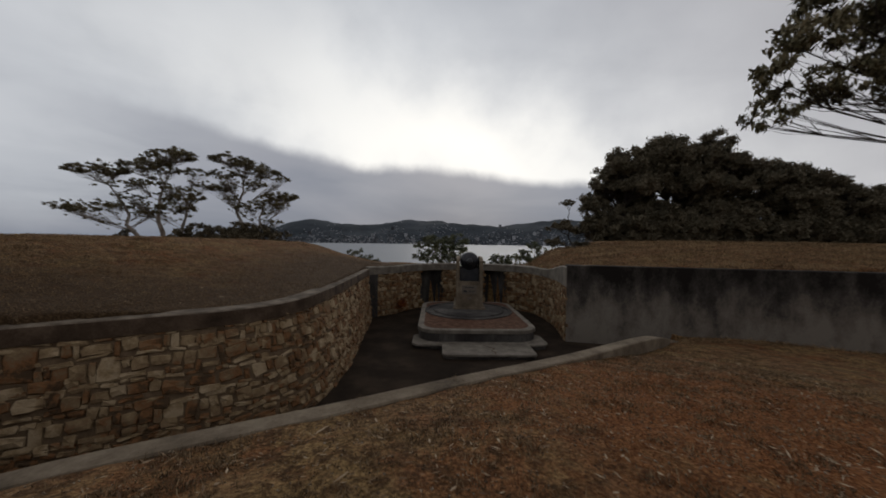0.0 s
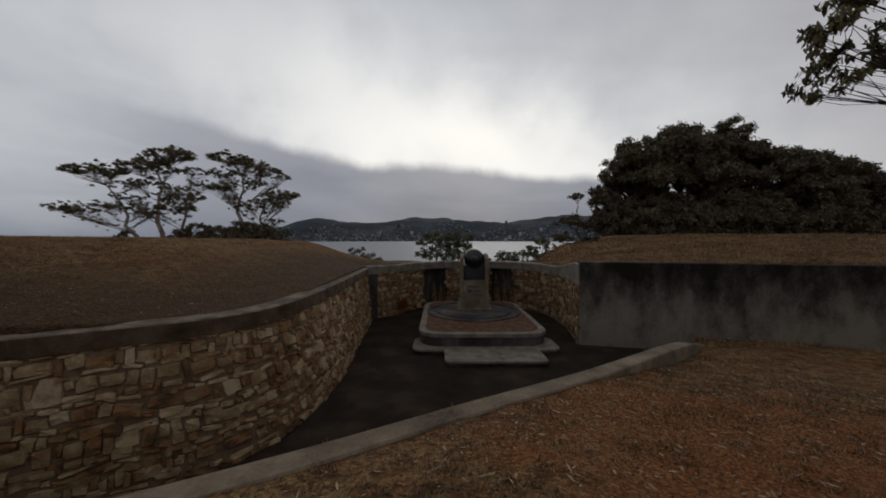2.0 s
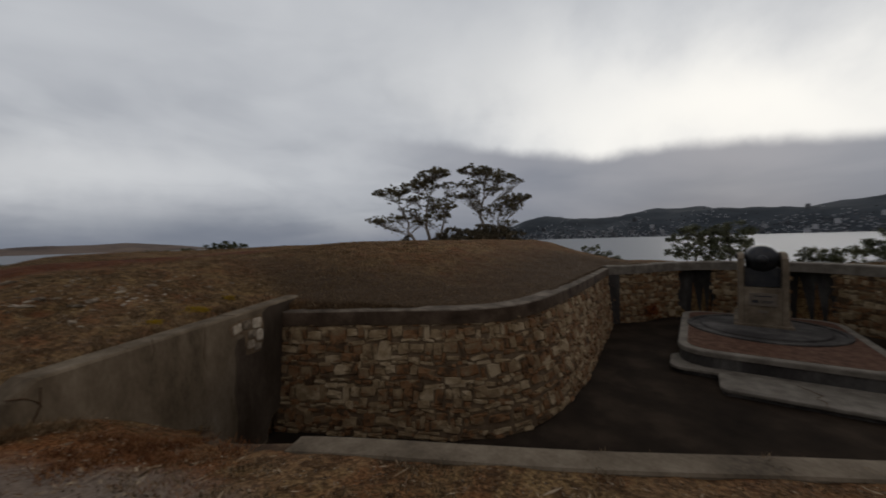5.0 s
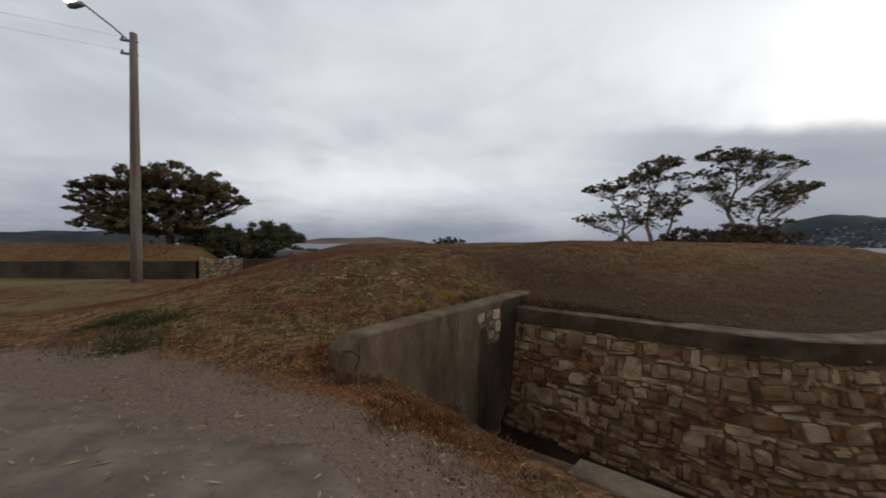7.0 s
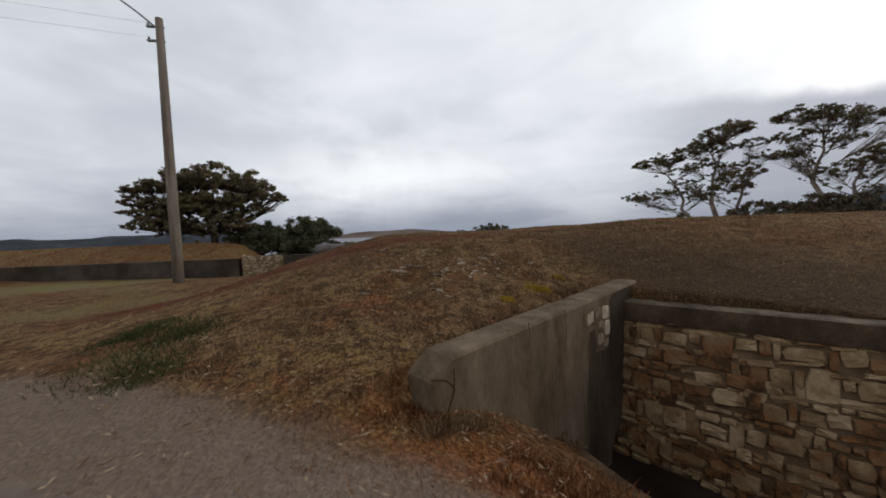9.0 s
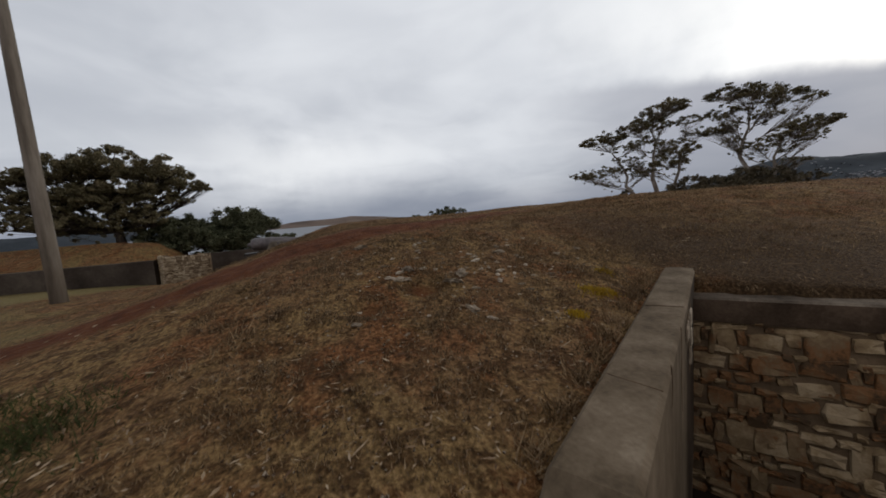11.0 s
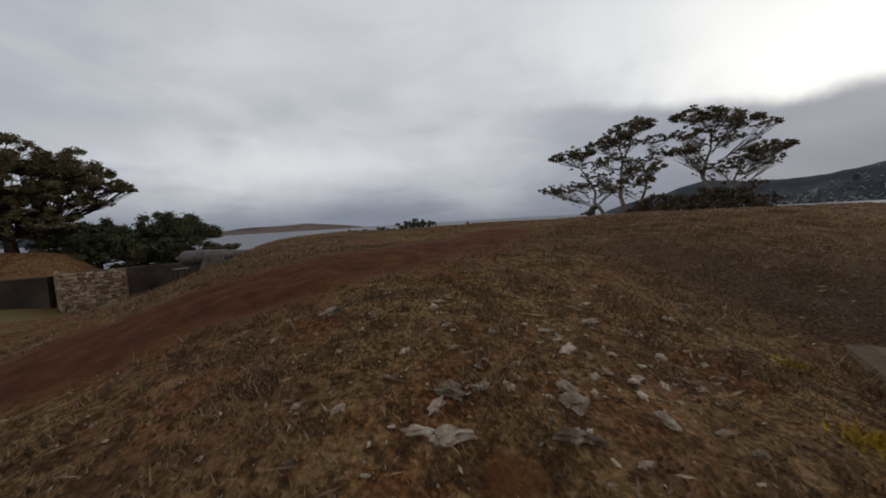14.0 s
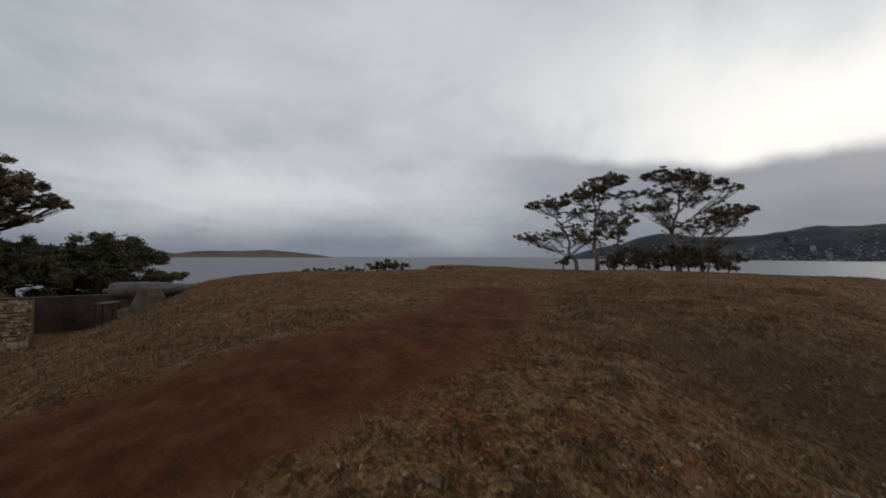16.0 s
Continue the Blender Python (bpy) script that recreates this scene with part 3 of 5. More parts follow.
def masks(px, py):
    d_path = line_dist(px, py, EDGE_LINE)[0]
    d_wing = line_dist(px, py, [WING_A, np.array([-3.2, 1.6])])[0]
    d_kerb = line_dist(px, py, KERB)[0]
    litter = 0.4 * np.exp(-(d_path / 0.8) ** 2) * sstep((px + 5.6) / 1.5) + 0.5 * np.exp(-(d_wing / 1.1) ** 2)
    start = np.exp(-((px - 4.5) / 4.0) ** 2 - ((py - 4.5) / 3.5) ** 2)
    litter = np.clip(np.maximum(litter, 0.75 * start), 0, 1)
    earth = 0.95 * np.exp(-(line_dist(px, py, TRACK)[0] / 1.35) ** 3)
    for hx, hy, hr, deep in HOLLOWS:
        earth = np.maximum(earth, 0.75 * np.exp(-((px - hx) ** 2 + (py - hy) ** 2) / hr ** 2))
    green = 0.95 * np.exp(-((px + 25) / 13) ** 4 - ((py + 19) / 12) ** 4) + 0.48 * np.exp(-((px + 11.0) / 4.5) ** 2 - ((py + 6.0) / 2.6) ** 2) + 0.5 * np.exp(-((px + 6.0) / 1.5) ** 2 - ((py + 2.4) / 1.1) ** 2) + 0.34 * np.exp(-((px + 45) / 9.0) ** 4) * sstep((-8 - py) / 6.0)
    # turf grows darker towards the left wall
    wall_dark = 0.9 * np.exp(-(line_dist(px, py, LEFT)[0] / 4.6) ** 2) * sstep((py - 3.6) / 2.0)
    strip = np.interp(px, [p[0] for p in EDGE_LINE], [p[1] for p in EDGE_LINE])
    grit = np.where((py < strip) & (d_path < 3.0), 1.0, np.exp(-(d_path / 0.55) ** 2)) * 0.9
    return litter, earth, np.clip(green, 0, 1), wall_dark, grit


for key, values in zip(("litter", "earth", "green", "wall_dark", "grit"), masks(XX, YY)):
    at = g_me.attributes.new(key, "FLOAT", "POINT")
    at.data.foreach_set("value", values.ravel().astype(np.float32))
ground = tagged(new("ground", g_me), "dry brown grass mounds and banks of the old battery", "ground", kind="structure")

# worn asphalt path at the foot of the mound
p_in = smooth_line(PATH_EDGE, 0.13)
p_rows = []
for k in range(9):
    p_rows.append(offset_line([np.array(p) for p in p_in], -0.4 - 2.2 * k / 8))
pv, pf = [], []
rngp = np.random.RandomState(9)
for k, row in enumerate(p_rows):
    arr = np.array(row)
    if k in (0, 8):
        arr = arr + rngp.uniform(-0.05, 0.05, arr.shape) + 0.10 * np.stack([swell(arr[:, 0], arr[:, 1], 0.6, 91), swell(arr[:, 0], arr[:, 1], 0.5, 92)], -1)
    zz = height(arr[:, 0], arr[:, 1]) + (0.022 if 1 < k < 7 else 0.006 if 0 < k < 8 else -0.02)
    pv += [(x, y, z) for (x, y), z in zip(arr, zz)]
nl = len(p_in)
for k in range(8):
    for i in range(nl - 1):
        pf.append((k * nl + i, k * nl + i + 1, (k + 1) * nl + i + 1, (k + 1) * nl + i))
tagged(raw("path", pv, pf, M_PATH, smooth=True), "worn grey asphalt footpath strewn with bark", "path", kind="structure")

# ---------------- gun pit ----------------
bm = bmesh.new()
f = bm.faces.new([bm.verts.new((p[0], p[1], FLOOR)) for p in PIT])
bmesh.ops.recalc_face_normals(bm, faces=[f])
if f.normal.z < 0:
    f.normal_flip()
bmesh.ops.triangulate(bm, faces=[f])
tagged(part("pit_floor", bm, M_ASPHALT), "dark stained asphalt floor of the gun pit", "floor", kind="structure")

k_pts = [np.array(p) + np.array([0, 0, 0.035]) for p in KERB]
k_cut = next(i for i, p in enumerate(k_pts) if p[0] < -2.2)
ribbon("kerb", k_pts[: k_cut + 1], 0.30, FLOOR - 0.2, None, M_CONC, bevel=0.02)
ribbon("bank_edge", [p + np.array([0, 0, -0.06]) for p in k_pts[k_cut:]], 0.30, FLOOR - 0.2, None, M_EARTH, bevel=0.05)
tagged(bpy.data.objects["bank_edge"], "crumbling earth edge of the bank above the pit", "bank", kind="structure")
tagged(bpy.data.objects["kerb"], "weathered concrete kerb along the edge of the pit", "kerb", kind="structure")

def batter(p):
    """How far the foot of the left wall stands out from its top."""
    return float(np.interp(p[1], [4.4, 5.5, 6.5, 11.0, 14.0, 17.9], [0.25, 0.45, 0.55, 0.55, 0.35, 0.2]))


def leaning_wall(name, line, width, z0, z1, material):
    """A wall along a line with a sloping right-hand face."""
    bm = bmesh.new()
    rows = []
    for i, p in enumerate(line):
        a, b = line[max(i - 1, 0)], line[min(i + 1, len(line) - 1)]
        t = (b - a) / np.linalg.norm(b - a)
        n = np.array([-t[1], t[0]])
        foot, back_ = p - n * batter(p), p + n * width
        rows.append([bm.verts.new(v) for v in ((*foot, z0), (*p, z1), (*back_, z1), (*back_, z0))])
    for a, c in zip(rows, rows[1:]):
        for k in range(4):
            bm.faces.new((a[k], c[k], c[(k + 1) % 4], a[(k + 1) % 4]))
    bm.faces.new(rows[0])
    bm.faces.new(list(reversed(rows[-1])))
    bmesh.ops.recalc_face_normals(bm, faces=bm.faces[:])
    return part(name, bm, material)


wall_left = tagged(leaning_wall("wall_left", LEFT, 0.42, FLOOR, CAP_TOP - CAP_DEEP, M_MORTAR), "curved rubble stone wall of the gun pit", "wall", kind="structure")
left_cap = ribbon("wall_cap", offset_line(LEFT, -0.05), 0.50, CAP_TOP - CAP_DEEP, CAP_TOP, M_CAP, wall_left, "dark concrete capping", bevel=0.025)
# upright faces of the cap get a darker colour that holds their shade
left_cap.data.materials.append(M_CAP_SIDE)
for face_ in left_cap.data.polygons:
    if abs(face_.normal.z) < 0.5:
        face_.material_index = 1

# back wall with its two recesses
NICHES = ((-1.75, -0.55), (2.15, 3.35))


def in_niche(p):
    return any(a < p[0] < b for a, b in NICHES) and p[1] > 20


wall_back = thing("wall_back", "curved rubble wall with two dark shell recesses", "wall", kind="structure")
runs, run = [], []
for p in BACK:
    if in_niche(p):
        if len(run) > 1:
            runs.append((run, False))
        run = []
    else:
        run.append(p)
runs.append((run, False))
for r, _ in runs:
    ribbon("wall_face", r, 0.55, FLOOR - 0.2, CAP_TOP - CAP_DEEP, M_MORTAR, wall_back)
# dark concrete at the back puts part of the recess shade into the colour
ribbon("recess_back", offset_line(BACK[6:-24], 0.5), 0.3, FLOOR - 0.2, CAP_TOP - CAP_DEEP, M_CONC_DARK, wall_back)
BACK_CAP = [np.array([*p, CAP_TOP + 0.08 + 0.42 * sstep((15.5 + 4 - p[1]) / 4.0) * (p[0] > 3)]) for p in BACK]
ribbon("wall_cap", offset_line(BACK_CAP, -0.05), 0.62, CAP_TOP - CAP_DEEP, None, M_SLAB, wall_back, "rounded pale concrete capping", bevel=0.05)
ribbon("corner_strip", offset_line(BACK[:3], -0.06), 0.1, FLOOR - 0.1, CAP_TOP - CAP_DEEP, M_CONC_DARK, wall_back, "dark strip in the wall corner")

wall_right = tagged(ribbon("wall_right", offset_line(RIGHT, 0.0), 0.5, FLOOR - 0.3, 1.14, M_WALL_STREAK, bevel=0.03), "tall stained concrete wall with dark water streaks", "wall", kind="structure")

# wing wall: concrete, with a sloping nose
wd = (WING_B - WING_A) / np.linalg.norm(WING_B - WING_A)
wn2 = np.array([-wd[1], wd[0]])
wl = float(np.linalg.norm(WING_B - WING_A))
bm = bmesh.new()
prof = [(-0.20, FLOOR), (-0.20, 0.36), (-0.13, 0.56), (0.12, 0.73), (wl, 0.84), (wl, FLOOR), (4.95, FLOOR), (4.9, -1.70), (4.6, -1.50), (4.2, -1.45), (3.82, -1.55), (3.65, -1.80), (3.62, FLOOR)]
rings = []
for off in (0.0, 0.03, 0.37, 0.40):
    rows = []
    for k, (a, z) in enumerate(prof):
        inset = 0.03 if off in (0.0, 0.40) and k in (1, 2, 3, 4) else 0.0
        q = WING_A + wd * (a + (inset if k < 3 else 0)) + wn2 * off
        rows.append(bm.verts.new((q[0], q[1], z - inset)))
    rings.append(rows)
for a, b in zip(rings, rings[1:]):
    for k in range(len(prof)):
        bm.faces.new((a[k], a[(k + 1) % len(prof)], b[(k + 1) % len(prof)], b[k]))
bm.faces.new(rings[0])
bm.faces.new(list(reversed(rings[-1])))
bmesh.ops.recalc_face_normals(bm, faces=bm.faces[:])
wall_wing = tagged(part("wall_wing", bm, M_WING), "grey concrete wing wall with broken render and cracks", "wall", kind="structure")

face_turn = math.degrees(math.atan2(wd[1], wd[0]))
bm = bmesh.new()
box(bm, (3.3, 0.405, FLOOR), (5.15, 0.5, -1.1))
drain = part("drain_back", bm, M_EARTH, wall_wing, "dark earth behind the low drain opening")
drain.matrix_basis = pose(WING_A[0], WING_A[1], 0, 0, 0, face_turn)
for k, a in enumerate((1.05, 2.9)):
    q = WING_A + wd * a
    bm = bmesh.new()
    box(bm, (-0.003, 0.02, -0.004), (0.003, 0.37, 0.003))
    cr = part("crack", bm, M_EARTH, wall_wing)
    cr.matrix_basis = pose(q[0], q[1], 0.729 + 0.0226 * (a - 0.12), 0, 0, face_turn + (-14, 8, 5)[k])
def on_face(a, z, out=0.0):
    q = WING_A + wd * a - wn2 * out
    return (q[0], q[1], z)


rr = random.Random(77)
bm = bmesh.new()
hole = [(2.72, 0.62), (3.0, 0.68), (3.3, 0.66), (3.6, 0.68), (3.64, 0.45), (3.6, 0.1), (3.5, -0.06), (3.12, -0.03), (3.1, 0.38), (2.95, 0.42), (2.78, 0.40)]
shade_stain = [(2.84, 0.16), (2.92, 0.32), (3.3, 0.36), (3.5, 0.62), (3.8, 0.78), (wl - 0.05, 0.80), (wl - 0.05, -1.95), (4.98, -1.95), (4.93, -1.68), (4.61, -1.47), (4.2, -1.42), (3.79, -1.53), (3.62, -1.80), (3.59, -1.95), (2.78, -1.95), (2.85, -1.1), (2.79, -0.6), (2.86, -0.2)]
bm.faces.new([bm.verts.new(on_face(a, z, 0.007)) for a, z in hole])
bmesh.ops.recalc_face_normals(bm, faces=bm.faces[:])
part("broken_render", bm, M_MORTAR, wall_wing, "patch where the render has fallen off")
# thin brown sheet: mostly the corner's shade painted on, with some damp stain
bm = bmesh.new()
bm.faces.new([bm.verts.new(on_face(a, z, 0.003)) for a, z in shade_stain])
bmesh.ops.recalc_face_normals(bm, faces=bm.faces[:])
part("shade_and_damp", bm, M_SHADE_DAMP, wall_wing, "brown sheet near the corner, mostly painted shade with some damp stain")
for k, (a, z, w, h) in enumerate(((2.92, 0.53, 0.24, 0.18), (3.17, 0.55, 0.24, 0.20), (3.45, 0.53, 0.26, 0.22), (3.30, 0.34, 0.24, 0.17), (3.51, 0.27, 0.19, 0.24), (3.26, 0.15, 0.22, 0.17), (3.44, 0.05, 0.22, 0.15))):
    bm = bmesh.new()
    bmesh.ops.create_icosphere(bm, subdivisions=2, radius=0.5)
    for vv in bm.verts:
        x, y, z_ = (math.copysign(abs(2 * q) ** 0.45, q) / 2 for q in vv.co)
        vv.co = Vector((x * w * rr.uniform(0.9, 1.05), y * 0.035, z_ * h * rr.uniform(0.88, 1.06)))
    st = part("exposed_stone", bm, M_ROCK, wall_wing, "pale stone bared under the render")
    st.matrix_basis = pose(*on_face(a, z, 0.007), 0, rr.uniform(-10, 10), face_turn)
for line_, w in (([(-0.14, 0.60), (0.02, 0.55), (0.12, 0.46), (0.14, 0.40)], 0.012), ([(0.14, 0.62), (0.13, 0.42), (0.05, 0.26), (0.02, 0.12), (0.16, -0.02), (0.30, -0.1)], 0.010), ([(1.35, 0.80), (1.38, 0.64), (1.34, 0.5)], 0.006), ([(2.2, 0.8), (2.24, 0.55), (2.18, 0.3), (2.25, 0.0)], 0.005)):
    cv, cf = [], []
    tube(cv, cf, [on_face(a, z, 0.0) for a, z in line_], [w * 0.6] + [w] * (len(line_) - 2) + [w * 0.4], 5)
    raw("crack", cv, cf, M_EARTH, wall_wing)

# ---------------- gun and plinth ----------------
def rounded_rect(cx, cy, w, d, r, turn, n=6):
    out = []
    for sx, sy, a0 in ((1, 1, 0), (-1, 1, 90), (-1, -1, 180), (1, -1, 270)):
        for k in range(n + 1):
            u = radians(a0 + 90 * k / n)
            out.append((sx * (w / 2 - r) + r * math.cos(u), sy * (d / 2 - r) + r * math.sin(u)))
    c, s = math.cos(turn), math.sin(turn)
    return [(cx + c * x - s * y, cy + s * x + c * y) for x, y in out]


TURN_P = radians(6)
GUN_AT = (1.22, 17.4)
gun_plinth = thing("gun_plinth", "stepped concrete gun plinth with red brick fill", "plinth", (1.58, 13.62, FLOOR), 6)
# risers are coloured darker than the tops, for shade as well as dirt
part("riser", prism(bmesh.new(), rounded_rect(0.1, 0.48, 5.1, 1.4, 0.33, 0), -0.1, 0.14), M_CONC_DARK, gun_plinth, "dark riser with shade and dirt in its colour")
part("riser", prism(bmesh.new(), rounded_rect(0.28, -0.72, 3.2, 1.3, 0.2, 0), -0.1, 0.13), M_CONC_DARK, gun_plinth, "dark riser with shade and dirt in its colour")
part("riser", prism(bmesh.new(), rounded_rect(0.05, 3.2, 4.66, 6.3, 0.82, 0), -0.1, 0.54), M_CONC_DARK, gun_plinth, "dark riser with shade and dirt in its colour")
part("low_step", prism(bmesh.new(), rounded_rect(0.1, 0.45, 5.2, 1.5, 0.35, 0), 0.12, 0.2, 0.03), M_SLAB, gun_plinth, "pale worn concrete step")
part("front_slab", prism(bmesh.new(), rounded_rect(0.28, -0.75, 3.3, 1.4, 0.22, 0), 0.11, 0.19, 0.03), M_SLAB, gun_plinth, "cracked pale concrete slab")
part("rim", prism(bmesh.new(), rounded_rect(0.05, 3.2, 4.75, 6.4, 0.85, 0), 0.52, 0.66, 0.04), M_SLAB, gun_plinth)
part("brick_fill", prism(bmesh.new(), rounded_rect(0.05, 3.2, 4.25, 5.9, 0.7, 0), 0.6, 0.668), M_BRICKDUST, gun_plinth, "worn red brick surface")
cv, cf = [], []
cp = [(0.45, -1.44), (0.5, -1.2), (0.38, -1.02), (0.52, -0.8), (0.36, -0.55), (0.2, -0.38), (0.22, -0.1)]
tube(cv, cf, [(x, y, 0.189) for x, y in cp], [0.008, 0.012, 0.008, 0.014, 0.009, 0.011, 0.007], 5)
raw("slab_crack", cv, cf, M_EARTH, gun_plinth, "dark crack across the slab")
ring = bmesh.new()
lathe(ring, [(0.60, 2.12), (0.70, 2.12), (0.715, 2.10), (0.715, 1.96), (0.68, 1.94), (0.68, 1.72), (0.72, 1.70), (0.74, 1.66), (0.74, 0.1)], 56, "z")
bmesh.ops.translate(ring, verts=ring.verts[:], vec=(0.0, 3.85, 0))
part("racer_ring", ring, M_CONC_DARK, gun_plinth, "circular concrete turntable with iron track")


def cannon(name, label, at, turn, iron, conc, side, bed, plaques=True):
    """A muzzle-loading gun on a concrete saddle with two cheeks and a plaque; it points along its y axis."""
    root = thing(name, label, "cannon", at, turn)
    bm = bmesh.new()
    lathe(bm, [(-0.30, 0.02), (-0.30, 0.12), (-0.20, 0.15), (-0.12, 0.14), (-0.08, 0.20), (-0.02, 0.36), (0.06, 0.43), (0.2, 0.47), (1.55, 0.47), (1.62, 0.44), (2.5, 0.41), (2.56, 0.35), (4.3, 0.24), (4.5, 0.25), (4.55, 0.22), (4.55, 0.10), (4.2, 0.10)], 44)
    bmesh.ops.translate(bm, verts=bm.verts[:], vec=(0, 0.35, 2.30))
    barrel = part("barrel", bm, iron, root, "stepped iron barrel", True)
    bm = bmesh.new()
    r = bmesh.ops.create_cone(bm, cap_ends=True, segments=20, radius1=0.11, radius2=0.11, depth=1.44)
    bmesh.ops.rotate(bm, verts=r["verts"], cent=(0, 0, 0), matrix=Matrix.Rotation(radians(90), 3, "Y"))
    bmesh.ops.translate(bm, verts=r["verts"], vec=(0, 2.3, 2.30))
    part("trunnion", bm, iron, barrel)
    for sx in (-1, 1):
        bm = bmesh.new()
        a = [bm.verts.new((sx * 0.49, y, z)) for y, z in side]
        b = [bm.verts.new((sx * 0.66, y, z)) for y, z in side]
        bm.faces.new(a), bm.faces.new(list(reversed(b)))
        for k in range(len(side)):
            bm.faces.new((a[k], b[k], b[(k + 1) % len(side)], a[(k + 1) % len(side)]))
        bmesh.ops.recalc_face_normals(bm, faces=bm.faces[:])
        bmesh.ops.bevel(bm, geom=bm.edges[:], offset=0.025, segments=2, profile=0.5, affect="EDGES")
        part("cheek", bm, conc, root)
    bm = bmesh.new()
    box(bm, (-0.488, side[0][0] + 0.02, 0.0), (0.488, side[1][0] - 0.1, 1.30))
    part("saddle_block", bm, conc, root)
    # dark block added to fill the shaded gap below the barrel
    bm = bmesh.new()
    box(bm, (-0.485, bed, 1.30), (0.485, 2.5, 1.98), 0.02)
    part("under_barrel_dark", bm, iron, root, "dark block standing in for the shade under the barrel")
    if plaques:
        bm = bmesh.new()
        box(bm, (-0.36, -0.02, 0.70), (0.36, 0.02, 1.14), 0.008)
        plaque = part("plaque", bm, M_PLAQUE, root, "pale information plaque")
        bm = bmesh.new()
        box(bm, (-0.29, -0.026, 0.80), (-0.12, -0.019, 0.90))
        box(bm, (-0.06, -0.026, 0.86), (0.28, -0.019, 0.885))
        box(bm, (-0.06, -0.026, 0.81), (0.22, -0.019, 0.835))
        box(bm, (-0.22, -0.026, 1.02), (0.22, -0.019, 1.06))
        part("lettering", bm, M_IRON, plaque, "dark illegible lettering")
        bm = bmesh.new()
        box(bm, (-0.12, -0.008, 0.46), (0.12, 0.022, 0.55), 0.006)
        part("small_plate", bm, M_PLAQUE, root)
    bm = bmesh.new()
    box(bm, (-0.78, side[0][0] - 0.10, -0.06), (0.78, side[1][0] + 0.1, 0.05), 0.02)
    part("base_slab", bm, conc, root)
    return root


cannon("cannon", "black muzzle-loading cannon on a concrete saddle", (GUN_AT[0], GUN_AT[1], FLOOR + 0.76), 2, M_IRON, M_CONC, [(0.0, 0), (2.9, 0), (2.6, 1.6), (2.3, 2.30), (1.5, 2.52), (0.55, 2.50), (0.12, 2.34)], 0.45)

# ---------------- second battery ----------------
G2 = -1.55
cannon("cannon", "rust-grey cannon pointing out to sea on its saddle", (-34.0, -4.9, G2), -4, M_IRON2, M_SLAB, [(0.75, 0), (3.1, 0), (2.85, 1.9), (2.6, 2.42), (1.85, 2.45), (1.6, 2.2)], 1.6, False)
ribbon("wall_far", [np.array(p) for p in ((-35.7, -11.2), (-41.0, -36.0), (-46.0, -62.0))], 0.5, -3.5, 0.25, M_FARWALL, bevel=0.03)
tagged(bpy.data.objects["wall_far"], "long dark concrete wall of the next gun pit", "wall", kind="structure")
ribbon("wall_pier", [np.array(p) for p in ((-35.8, -11.2), (-32.9, -9.9), (-32.9, -7.2))], 0.5, -3.5, 0.5, M_MORTAR)
wall_pier = tagged(bpy.data.objects["wall_pier"], "pale rubble stone pier of the next gun pit", "wall", kind="structure")
ribbon("wall_low", [np.array(p) for p in ((-38.2, -11.0), (-38.0, -2.0), (-36.5, 3.0))], 0.5, -3.5, 0.22, M_FARWALL)
tagged(bpy.data.objects["wall_low"], "low concrete parapet behind the second cannon", "wall", kind="structure")


platform = thing("steel_platform", "low dark steel platform under the breech of the gun", "platform", (-34.0, -4.62, G2 - 0.1), -4)
bm = bmesh.new()
box(bm, (-0.6, -0.45, 1.72), (0.6, 0.35, 1.78), 0.01)
part("deck", bm, M_IRON, platform)
for lx in (-0.55, 0.55):
    for ly in (-0.40, 0.30):
        bm = bmesh.new()
        box(bm, (lx - 0.035, ly - 0.035, -0.5), (lx + 0.035, ly + 0.035, 1.72), 0.005)
        part("leg", bm, M_IRON, platform)


# ---------------- trees ----------------
def leaves(centre, radii, count, size, rng, droop=0.0):
    """Corners of loose leaf sprays in a clump with an uneven outline."""
    d = rng.normal(size=(count, 3))
    d /= np.linalg.norm(d, axis=1)[:, None]
    lump = 0.78 + 0.22 * np.sin(d[:, 0] * 5.1 + centre[0]) * np.cos(d[:, 1] * 4.3 + centre[1]) + 0.18 * np.sin(d[:, 2] * 6.7 + d[:, 0] * 4 + centre[2])
    rad = rng.uniform(0.05, 1.0, count) ** 0.5 * lump * rng.uniform(0.8, 1.25, count)
    p = np.array(centre) + d * rad[:, None] * np.array(radii)
    a = rng.normal(size=(count, 3))
    a[:, 2] -= droop
    a /= np.linalg.norm(a, axis=1)[:, None]
    b = np.cross(a, rng.normal(size=(count, 3)))
    b /= np.linalg.norm(b, axis=1)[:, None]
    s = size * rng.uniform(0.6, 1.3, count)[:, None]
    v = np.stack([p - a * s, p + b * s * 0.35, p + a * s, p - b * s * 0.35], 1)
    return v.reshape(-1, 3)


